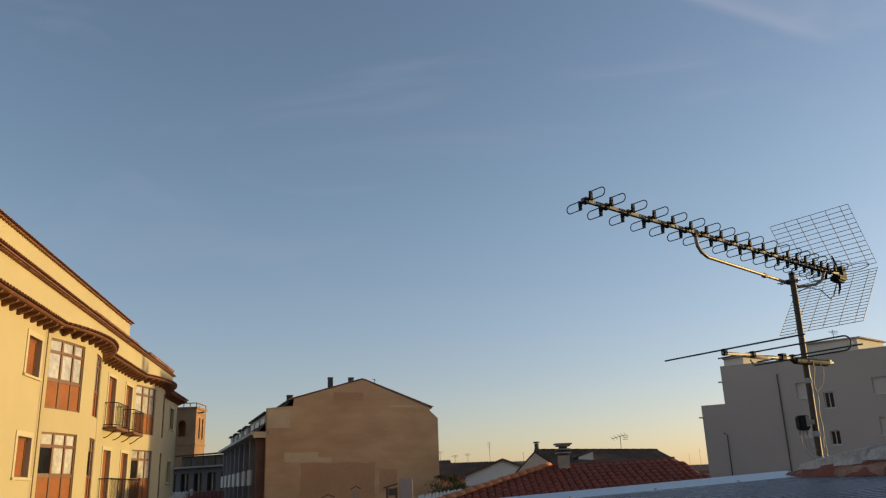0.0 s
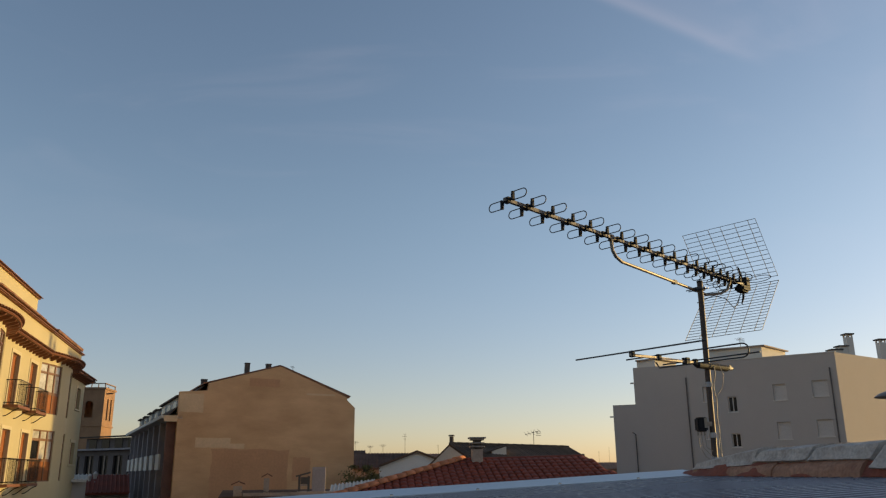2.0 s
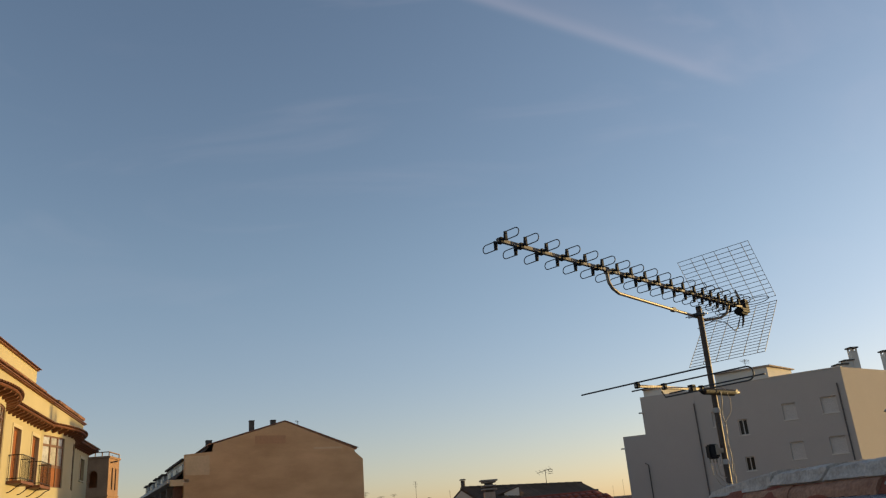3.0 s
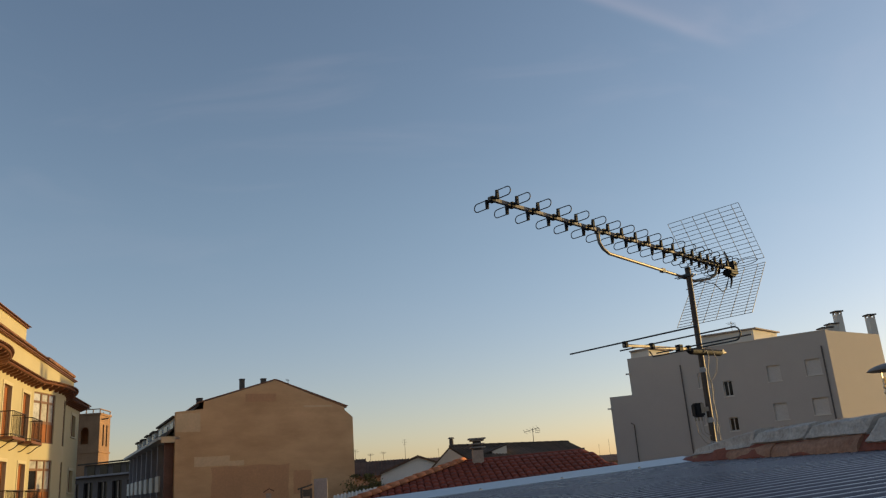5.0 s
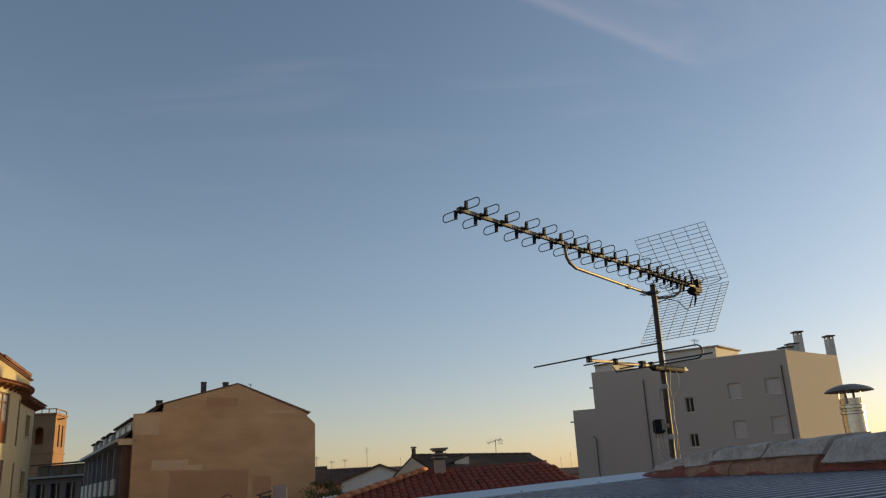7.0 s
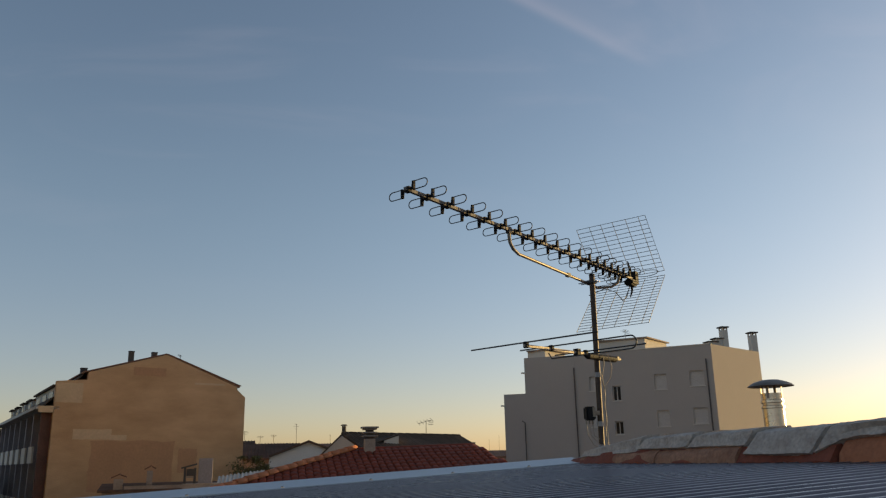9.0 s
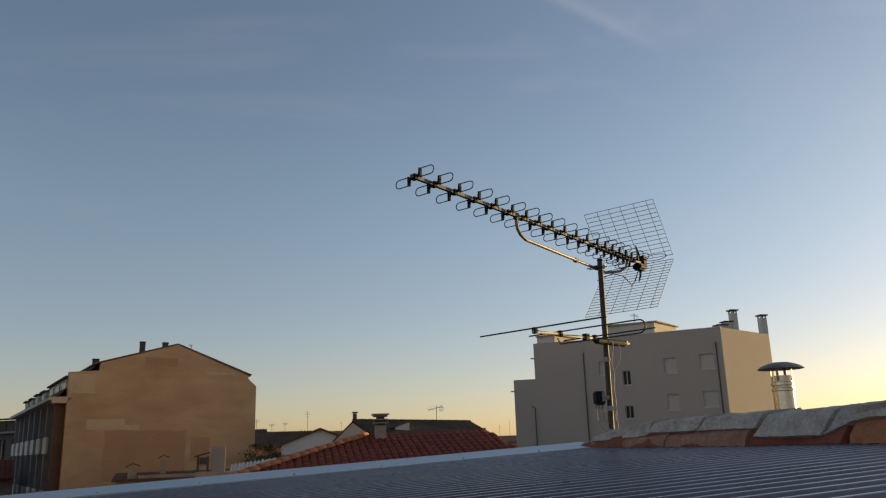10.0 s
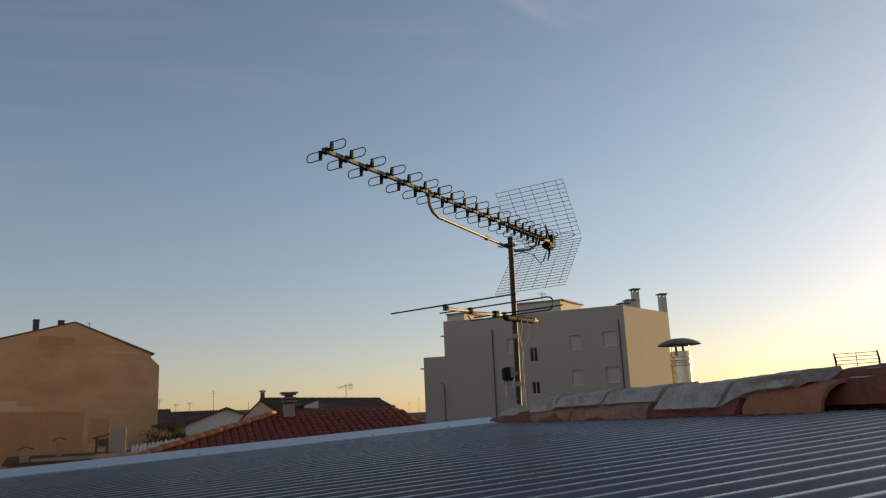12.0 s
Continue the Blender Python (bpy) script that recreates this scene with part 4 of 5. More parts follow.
        for k in range(n):
            u = y + (y1 - y) * (k + 0.22) / n
            part("pane", box(0.02, 0.048, u, u + (y1 - y) * 0.56 / n, 9.65, z - 0.2), M_GLASS, d)
    # the plan is out of square: the street side opens by five degrees
    for me in {ob.data for ob in root.children_recursive if not ob.name.startswith("verge_tile")}:
        me.transform(Matrix(((0.979, 0.0875, 0, 0), (0, 1, 0, 0), (0, 0, 1, 0), (0, 0, 0, 1))))
    return root


make_party_house()


# ---- the white apartment house ----
def polar(az, d):
    return Vector((d * math.sin(radians(az)), d * math.cos(radians(az)), 0))


def make_white_house():
    A, B, E, F = polar(16.86, 65.2), polar(22.0, 63.9), polar(31.39, 61.7), polar(34.42, 68.5)
    S = A.lerp(B, 0.305)                       # the step between the low and the high part
    root = thing("white_apartment_house", pose(E.x, E.y, 0), "plain off-white rendered apartment house with closed white shutters", "apartment house")
    A, B, F, S, E0 = A - E, B - E, F - E, S - E, Vector((0, 0, 0))
    TOP, LOW = 13.95, 11.06
    back = Vector((6.0, 9.0, 0))
    ax = (E0 - B).normalized()
    nb = Vector((ax.y, -ax.x, 0))             # outward, to the camera
    LB = (E0 - B).length

    def on(u, d, z):
        p = B + ax * u - nb * d
        return (p.x, p.y, z)

    def u_at(az):
        """Where the sight line at that heading meets the long front."""
        w = polar(az, 1.0)
        r = B + E
        den = w.x * ax.y - w.y * ax.x
        k = (r.x * ax.y - r.y * ax.x) / den
        return (w * k - r).dot(ax)

    wins = []
    for a0, a1, zs in ((22.95, 23.75, ((11.0, 12.1), (8.25, 9.35))), (27.42, 28.24, ((10.84, 11.98), (8.1, 9.28))), (29.80, 30.74, ((10.96, 12.08), (8.2, 9.36))), (24.52, 25.10, ((10.15, 11.28), (7.62, 8.60)))):
        for z0, z1 in zs:
            wins.append((u_at(a0), u_at(a1), z0, z1, 24 < a0 < 26))
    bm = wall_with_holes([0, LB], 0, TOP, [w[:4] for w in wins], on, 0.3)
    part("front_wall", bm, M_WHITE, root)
    for u0, u1, z0, z1, small in wins:
        bm = bmesh.new()
        for a, b, c, d in ((u0, u0 + 0.06, z0, z1), (u1 - 0.06, u1, z0, z1), (u0 + 0.06, u1 - 0.06, z0, z0 + 0.06), (u0 + 0.06, u1 - 0.06, z1 - 0.06, z1)):
            box(a, b, 0.14, 0.20, c, d, bm, on)
        w = part("window", bm, M_SHUTTER, root, "narrow dark window with white frame" if small else "window with closed white roller shutter")
        if small:
            um = (u0 + u1) / 2
            part("mullion", box(um - 0.03, um + 0.03, 0.13, 0.20, z0 + 0.06, z1 - 0.06, None, on), M_SHUTTER, w)
            for a, b in ((u0 + 0.05, um - 0.03), (um + 0.03, u1 - 0.05)):
                part("pane", box(a, b, 0.17, 0.18, z0 + 0.05, z1 - 0.05, None, on), M_GLASS, w)
        else:
            n = 12
            for k in range(n):
                za = z0 + 0.06 + (z1 - z0 - 0.12) * k / n
                part("slat", box(u0 + 0.05, u1 - 0.05, 0.165, 0.18, za, za + (z1 - z0 - 0.12) / n - 0.008, None, on), M_SHUTTER, w)
        part("sill", box(u0 - 0.06, u1 + 0.06, -0.05, 0.14, z0 - 0.06, z0 - 0.003, None, on), M_WHITE2, w)
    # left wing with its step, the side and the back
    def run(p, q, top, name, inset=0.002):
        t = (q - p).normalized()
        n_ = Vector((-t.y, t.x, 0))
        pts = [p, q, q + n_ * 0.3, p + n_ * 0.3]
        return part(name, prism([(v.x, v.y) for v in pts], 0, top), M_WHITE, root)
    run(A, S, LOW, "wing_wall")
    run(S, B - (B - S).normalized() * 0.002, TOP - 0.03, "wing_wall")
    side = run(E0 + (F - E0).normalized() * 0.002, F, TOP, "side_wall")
    part("roof_deck", prism([(v.x, v.y) for v in (S + back * 0.05, B + back * 0.05, back * 0.06, F * 0.985 + back * 0.04, F + back, S + back)], 0.0, TOP - 0.25), M_CONCRETE, root)
    part("roof_deck", prism([(v.x, v.y) for v in (A + back * 0.05, S + back * 0.05, S + back, A + back)], 0.0, LOW - 0.25), M_CONCRETE, root)
    part("wing_wall", prism([(v.x, v.y) for v in (A + back * 0.04, A + back * 0.07, A + back, A + back + Vector((-0.3, 0.2, 0)))][:3] + [((A + back).x - 0.3, (A + back).y)], 0, LOW - 0.01), M_WHITE, root)
    # coping along the parapet
    part("coping", box(0, LB + 0.05, -0.04, 0.34, TOP + 0.002, TOP + 0.06, None, on), M_WHITE2, root)
    # downpipes
    for az, z1 in ((21.93, 12.9), (30.98, 12.9)):
        u = u_at(az)
        pts = [on(u, -0.07, 0.2), on(u, -0.07, z1)]
        part("downpipe", tube(pts, 0.05, 8), M_DULL, root, "long dark downpipe on the wall")
    t = (B - A).normalized()
    nn = Vector((t.y, -t.x, 0)) * 0.09
    p = A.lerp(B, 0.285) + nn
    part("vent_pipe", tube([(p.x, p.y, 2), (p.x, p.y, 8.75), (p.x - 0.25, p.y, 8.9)], 0.04, 8), M_DARKCHIM, root, "thin dark vent pipe")
    for q, z in ((A, 10.1), (S, 12.65)):
        part("spout", box(q.x - 0.28, q.x + 0.05, q.y - 0.15, q.y + 0.05, z, z + 0.1), M_WHITE2, root)
    # roof-top rooms and chimneys
    def rel(az, d):
        return polar(az, d) - E
    for a0, a1, d0, dd, z1 in ((23.6, 27.0, 66.5, 3.0, 15.22), (18.7, 19.9, 67.5, 2.0, 14.75)):
        p, q = rel(a0, d0), rel(a1, d0 - 1.0)
        r, s = rel(a1 + 1.45, d0 + dd), rel(a0 + 0.6, d0 + dd + 1)
        c = part("stair_head", prism([(v.x, v.y) for v in (p, q, r, s)], 13.4, z1), M_WHITE2, root, "box-shaped roof room")
        part("cap", prism([(v.x * 1.0, v.y) for v in (p + Vector((-0.2, -0.25, 0)), q + Vector((0.1, -0.3, 0)), r + Vector((0.3, 0, 0)), s)], z1 + 0.002, z1 + 0.10), M_CHIMNEY, c)
    for az, d, w, z1 in ((32.30, 65.2, 0.24, 15.40), (34.12, 69.0, 0.26, 15.35)):
        c0 = rel(az, d)
        ch = part("chimney", box(c0.x - w, c0.x + w, c0.y - w, c0.y + w, 13.5, z1), M_WHITE2, root, "slender rendered chimney")
        for sx in (-1, 1):
            for sy in (-1, 1):
                part("cap_post", box(c0.x + sx * w * 0.8 - 0.05, c0.x + sx * w * 0.8 + 0.05, c0.y + sy * w * 0.8 - 0.05, c0.y + sy * w * 0.8 + 0.05, z1 + 0.001, z1 + 0.18), M_WHITE2, ch)
        part("cap", box(c0.x - w - 0.1, c0.x + w + 0.1, c0.y - w - 0.1, c0.y + w + 0.1, z1 + 0.182, z1 + 0.28), M_DARKCHIM, ch, "dark cap")
    for az, d, w, z1 in ((31.42, 64.6, 0.35, 14.42), (31.85, 65.0, 0.3, 14.7)):
        c0 = rel(az, d)
        ch = part("chimney", box(c0.x - w, c0.x + w, c0.y - w, c0.y + w, 13.5, z1), M_WHITE2, root, "low rendered chimney")
        part("cap", box(c0.x - w - 0.1, c0.x + w + 0.1, c0.y - w - 0.1, c0.y + w + 0.1, z1 + 0.002, z1 + 0.09), M_DARKCHIM, ch, "dark cap")
    return root


make_white_house()


# ---- the house with the red hipped roof ----
def at_el(az, el, d):
    """The place d metres off at a heading and a height angle, as the eye sees it."""
    p = polar(az, d)
    return Vector((p.x, p.y, EYE + d * math.tan(radians(el))))


def make_red_roof_house():
    R1, R2, S = Vector((2.78, 25.8, 6.37)), Vector((6.72, 26.1, 6.46)), 0.260
    root = thing("red_roof_house", pose(3.0, 22.0, 0), "low house with a red curved-tile hipped roof and orange hip tiles", "house")
    o = Vector((3.0, 22.0, 0))
    r1, r2 = R1 - o, R2 - o
    D = 6.2
    c1 = r1 + Vector((-D, -D, -S * D))
    c2 = Vector((r2.x + 0.9, r2.y - D, r2.z - S * D))
    b1 = r1 + Vector((-D, D, -S * D))
    b2 = Vector((r2.x + 0.9, r2.y + D, r2.z - S * D))
    part("front_slope", slab([c1, c2, r2, r1], (0, 0, -0.12)), M_REDTILE, root)
    part("side_slope", slab([b1, c1, r1], (0, 0, -0.12)), M_REDTILE, root)
    part("back_slope", slab([r1, r2, b2, b1], (0, 0, -0.12)), M_REDTILE, root)
    part("wall", prism([(c1.x + 0.4, c1.y + 0.4), (c2.x - 0.3, c2.y + 0.4), (b2.x - 0.3, b2.y - 0.4), (b1.x + 0.4, b1.y - 0.4)], 0, c1.z - 0.05), M_WHITE2, root)
    # tile rows on the front slope
    tl, step, col = 0.44, 0.36, 0.215
    tile = mesh_of("roof_tile", barrel(0.214, tl, 0.040, 6), M_REDTILE)
    tile.shade_smooth()
    tilt = math.degrees(math.atan(S))
    rnd = random.Random(2)
    spots = []
    x = -5.6
    while x < r2.x + 0.75:
        top = r1.y - max(0.0, r1.x - x) - 0.05
        y = top - tl
        k = 0
        while y > -0.9 - 0.4 * 0 and k < 16:
            lim = r2.x + 0.15 * max(0.0, (r2.y - y)) - 0.02
            if x < lim:
                spots.append((x, y))
            y -= step
            k += 1
        x += col
    spots.sort(key=lambda p: -p[1])
    rest = bmesh.new()
    for i, (x, y) in enumerate(spots):
        z = r1.z - S * (r1.y - y) + 0.012 + 0.023 * max(0.0, x - r1.x)
        m = pose(x + rnd.uniform(-0.008, 0.008), y, z, tilt, 0, rnd.uniform(-1.2, 1.2))
        if i < 300:
            share("roof_tile", tile, root, m)
        else:
            n0 = len(rest.verts)
            rest.from_mesh(tile)
            rest.verts.ensure_lookup_table()
            for v in rest.verts[n0:]:
                v.co = m @ v.co
    tagged(part("roof_tiling", rest, M_REDTILE, root, "rows of red curved tiles"), kind="stuff")
    # hip and ridge tiles
    hip = mesh_of("hip_tile", barrel(0.29, 0.46, 0.135, 8, 0.02, 0.84), M_HIPTILE)
    hip.shade_smooth()
    d = c1 - r1
    n = int(d.length / 0.385)
    for k in range(n):
        p = c1 - d * (k / n)
        m = Matrix.Translation(p + Vector((0, 0, 0.025 + 0.005 * (k % 3)))) @ (-d).to_track_quat("Y", "Z").to_matrix().to_4x4()
        share("hip_tile", hip, root, m)
    d = r2 - r1
    n = int(d.length / 0.385)
    cap = mesh_of("ridge_tile", barrel(0.24, 0.44, 0.07, 8, 0.02, 0.9), M_REDTILE)
    for k in range(n):
        p = r1 + d * (k / n)
        share("ridge_tile", cap, root, Matrix.Translation(p + Vector((0, 0, 0.01))) @ d.to_track_quat("Y", "Z").to_matrix().to_4x4())
    d = c2 - r2
    n = int(d.length / 0.385)
    for k in range(n):
        p = c2 - d * (k / n)
        share("verge_tile", cap, root, Matrix.Translation(p + Vector((0, 0, 0.005))) @ (-d).to_track_quat("Y", "Z").to_matrix().to_4x4())
    # slatted chimney
    c = at_el(7.24, 0.4, 25.75) - o
    w = 0.165
    z0 = r1.z - 0.25
    ch = part("chimney", box(c.x - w, c.x + w, c.y - w, c.y + w, z0, 6.70), M_CHIMNEY, root, "rendered chimney with stacked concrete louvres")
    z = 6.70
    for k in range(3):
        bm = box(c.x - 0.12, c.x + 0.12, c.y - 0.12, c.y + 0.12, z + 0.002, z + 0.058)
        part("chimney_throat", bm, M_DARKCHIM, ch)
        e = 0.225 - 0.006 * k
        bm = box(c.x - e, c.x + e, c.y - e, c.y + e, z + 0.060, z + 0.105)
        bmesh.ops.bevel(bm, geom=bm.edges[:], offset=0.012, segments=1, affect="EDGES")
        part("louvre", bm, M_CONCRETE, ch)
        z += 0.108
    bm = box(c.x - 0.26, c.x + 0.26, c.y - 0.26, c.y + 0.26, z + 0.004, z + 0.05)
    part("cap", bm, M_CONCRETE, ch)
    return root


make_red_roof_house()


# ---- houses behind it ----
def small_antenna(m, h, kind_):
    root = thing("roof_antenna", m, "thin television antenna on a distant roof", "antenna", "distant roof antennas")
    part("mast", tube([(0, 0, -0.05), (0, 0, h)], 0.017, 6), M_DARKALU, root)
    if kind_:
        part("boom", tube([(-0.55, 0, h * 0.78), (0.45, 0.1, h * 1.02)], 0.014, 6), M_DARKALU, root)
        for k in range(5):
            x = -0.5 + k * 0.22
            z = h * 0.8 + (x + 0.5) * 0.24 * h
            part("rod", tube([(x, -0.2, z - 0.12), (x, 0.2, z + 0.12)], 0.008, 5), M_DARKALU, root)
        for k in range(3):
            part("reflector_rod", tube([(0.32, -0.25, h * (0.74 + 0.1 * k)), (0.32, 0.25, h * (0.74 + 0.1 * k))], 0.012, 5), M_DARKALU, root)
    else:
        for z, l in ((h * 0.98, 0.22), (h * 0.88, 0.32), (h * 0.76, 0.18)):
            part("rod", tube([(-l, 0, z), (l, 0.1, z)], 0.010, 5), M_DARKALU, root)
    return root


def make_dark_roof_house():
    d = 44.0
    base = polar(8, d)
    root = thing("dark_roof_house", pose(base.x, base.y, 0), "white house with a dark weathered tile roof and a small dormer", "house")
    rel = lambda az, el, dd: at_el(az, el, dd) - Vector((base.x, base.y, 0))
    g2, g1, g0 = rel(3.75, 0.42, d + 4.5), rel(5.3, 1.80, d + 0.5), rel(7.3, 0.40, d - 3.5)
    k1, k0, k2 = rel(13.6, 1.5, d + 2.5), rel(15.4, 0.3, d - 1.5), rel(15.5, 0.3, d + 5)
    k1.z = g1.z - 0.20
    z0 = g0.z
    wall = [(g0.x + 0.1, g0.y + 0.1), (k0.x, k0.y + 0.1), (k2.x, k2.y), (g2.x + 0.1, g2.y)]
    part("wall", prism(wall, 0, z0 - 0.02), M_WHITE2, root)
    gb = bmesh.new()
    slab([(g0.x, g0.y + 0.1, z0 - 0.6), (g0.x, g0.y + 0.1, z0), (g1.x, g1.y, g1.z), (g2.x, g2.y, z0), (g2.x, g2.y, z0 - 0.6)], (0.25, 0.05, 0), gb)
    part("gable_wall", gb, M_WHITE2, root, "white rendered gable")
    f0, f1 = Vector((g0.x, g0.y, z0)), Vector((k0.x, k0.y, z0))
    part("roof_slope", slab([f0, f1, k1, g1], (0, 0, 0.12)), M_SLATE, root, "dark lichen-covered tile slope")
    part("roof_slope", slab([g1, k1, Vector((k2.x, k2.y, z0)), Vector((g2.x, g2.y, z0))], (0, 0, 0.12)), M_SLATE, root)
    part("roof_slope", slab([k1, f1, Vector((k2.x, k2.y, z0))], (0, 0, 0.10)), M_SLATE, root)
    n = 44
    for k in range(n):
        a = k / (n - 1)
        p, q = f0.lerp(f1, a), g1.lerp(k1, min(1.0, a * 1.06))
        part("cover_tile", tube([p + Vector((0, 0, 0.125)), q + Vector((0, 0, 0.125))], 0.06, 6), M_SLATE, root)
    cap = mesh_of("ridge_tile", barrel(0.28, 0.5, 0.12, 6), M_SLATE)
    dv = k1 - g1
    n = int(dv.length / 0.45)
    for k in range(n):
        share("ridge_tile", cap, root, Matrix.Translation(g1 + dv * (k / n) + Vector((0, 0, 0.12))) @ dv.to_track_quat("Y", "Z").to_matrix().to_4x4())
    # dormer with a single-pitch roof
    p = rel(8.95, 1.25, d - 1.2)
    dm = part("dormer", prism([(p.x - 0.50, p.y), (p.x + 0.25, p.y - 0.1), (p.x + 0.25, p.y + 2.2), (p.x - 0.50, p.y + 2.2)], p.z - 0.7, [p.z + 0.12, p.z + 0.36, p.z + 0.36, p.z + 0.12]), M_WHITE2, root, "small white dormer")
    part("roof", slab([(p.x - 1.2, p.y + 0.05, p.z - 0.08), (p.x + 0.30, p.y - 0.10, p.z + 0.39), (p.x + 0.30, p.y + 2.3, p.z + 0.39), (p.x - 1.2, p.y + 2.3, p.z - 0.08)], (0, 0, 0.06)), M_SLATE, dm)
    # flue pipe by the gable
    p = rel(5.45, 1.82, d + 0.6)
    fl = part("flue", tube([(p.x, p.y, p.z - 0.3), (p.x, p.y, p.z + 0.50)], 0.12, 10), M_DARKCHIM, root, "dark round flue")
    part("cap", tube([(p.x, p.y, p.z + 0.52), (p.x, p.y, p.z + 0.59)], [0.2, 0.14], 10), M_DARKCHIM, fl)
    p = rel(14.35, 1.12, d + 1)
    part("chimney", box(p.x - 0.3, p.x + 0.3, p.y, p.y + 0.5, p.z - 0.6, p.z + 0.05), M_DARKCHIM, root)
    return root


make_dark_roof_house()
p = at_el(11.25, 1.6, 45.9)
small_antenna(pose(p.x, p.y, p.z, 0, 0, 20), 0.95, True)


def gabled(name, az0, az1, d, el_eave, el_ridge, depth, wall, roof, label, ridge_at=0.5, swing=0.0, gable=True):
    """A plain house: gable end or long side to the camera, tile rows on the roof."""
    a, b = polar(az0, d), polar(az1, d + swing)
    root = thing(name, pose(a.x, a.y, 0), label, "house", "distant houses")
    b = b - a
    back = Vector((-b.y, b.x, 0)).normalized() * depth
    ze, zr = EYE + d * math.tan(radians(el_eave)), EYE + d * math.tan(radians(el_ridge))
    o = Vector((0, 0, 0))
    if gable:
        m = b * ridge_at
        pts = [Vector((0, 0, 0)), b, Vector((b.x, b.y, ze)), Vector((m.x, m.y, zr)), Vector((0, 0, ze))]
        part("gable_wall", slab(pts, back.normalized() * 0.3), wall, root)
        part("side_wall", slab([Vector((0, 0, 0)) + back * 0.08, back, back + Vector((0, 0, ze - 0.05)), back * 0.08 + Vector((0, 0, ze - 0.05))], b.normalized() * 0.3), wall, root)
        for e in (o, b):
            q = [Vector((e.x, e.y, ze)) - back.normalized() * 0.2, Vector((m.x, m.y, zr)) - back.normalized() * 0.2, Vector((m.x, m.y, zr)) + back, Vector((e.x, e.y, ze)) + back]
            part("roof_slope", slab(q, (0, 0, 0.14)), roof, root)
    else:
        part("wall", slab([o, b, Vector((b.x, b.y, ze)), Vector((0, 0, ze))], back.normalized() * 0.3), wall, root)
        part("side_wall", slab([back * 0.05, back, back + Vector((0, 0, ze)), back * 0.05 + Vector((0, 0, ze))], b.normalized() * 0.3), wall, root)
        out = -back.normalized() * 0.4
        q = [Vector((0, 0, ze)) + out, Vector((b.x, b.y, ze)) + out, b + back * 0.5 + Vector((0, 0, zr)), back * 0.5 + Vector((0, 0, zr))]
        part("roof_slope", slab(q, (0, 0, 0.14)), roof, root)
        part("roof_slope", slab([q[3], q[2], b + back + Vector((0, 0, ze)), back + Vector((0, 0, ze))], (0, 0, 0.14)), roof, root)
        bm = bmesh.new()
        n = max(6, int(b.length / 0.28))
        for k in range(n + 1):
            tube([q[0].lerp(q[1], k / n) + Vector((0, 0, 0.15)), q[3].lerp(q[2], k / n) + Vector((0, 0, 0.15))], 0.055, 5, bm)
        tagged(part("roof_tiling", bm, roof, root, "rows of curved tiles"), kind="stuff")
        n = int(b.length / 3.0)
        for k in range(n):
            u = b * ((k + 0.4) / n)
            e = b.normalized()
            w0, w1 = u, u + e * 0.9
            n_ = -back.normalized() * 0.03
            part("window", slab([w0 + Vector((0, 0, ze - 2.0)), w1 + Vector((0, 0, ze - 2.0)), w1 + Vector((0, 0, ze - 0.8)), w0 + Vector((0, 0, ze - 0.8))], n_), M_GLASS, root)
    return root


gabled("white_gabled_house", 0.35, 5.6, 52, 0.40, 1.38, 7, M_WHITE3, M_BROWNROOF, "distant white house with a dark tile roof", 0.51, -0.15)
gabled("tiled_house", -2.2, 2.5, 72, 0.25, 1.32, 9, M_CHIMNEY, M_BROWNROOF, "distant house with a long dark tile roof", gable=False)
gabled("tiled_house", -3.4, -0.6, 78, 0.7, 1.52, 8, M_CHIMNEY, M_BROWNROOF, "distant house with a dark brown tile roof", gable=False)
gabled("tiled_house", 2.3, 5.2, 80, 0.65, 1.25, 8, M_WHITE2, M_ROOFTILE, "distant house with a brown tile roof", gable=False)
gabled("tiled_house", 9.0, 17.5, 110, 0.1, 0.55, 12, M_CHIMNEY, M_ROOFTILE, "distant house with a brown tile roof", gable=False)
gabled("tiled_house", -12, -1, 95, 0.0, 1.0, 12, M_CHIMNEY, M_ROOFTILE, "distant house with a brown tile roof", gable=False)
for az, el, d, h, k in ((-1.35, 1.35, 74, 1.1, False), (2.15, 1.2, 74, 1.9, False), (0.6, 1.4, 75, 0.7, False), (-0.3, 1.4, 75, 0.6, False), (15.7, 0.55, 115.5, 1.6, False), (16.4, 0.55, 115.5, 2.2, False), (4.5, 1.2, 83, 1.0, False)):
    p = at_el(az, el, d)
    small_antenna(pose(p.x, p.y, p.z, 0, 0, 15 * az), h, k)
p = at_el(25.7, 7.75, 67.5)
small_antenna(pose(p.x, p.y, p.z, 0, 0, 40), 1.1, True)
p = at_el(-5.9, 7.15, 55)
small_antenna(pose(p.x, p.y, p.z - 0.25, 0, 0, 60), 0.45, False)


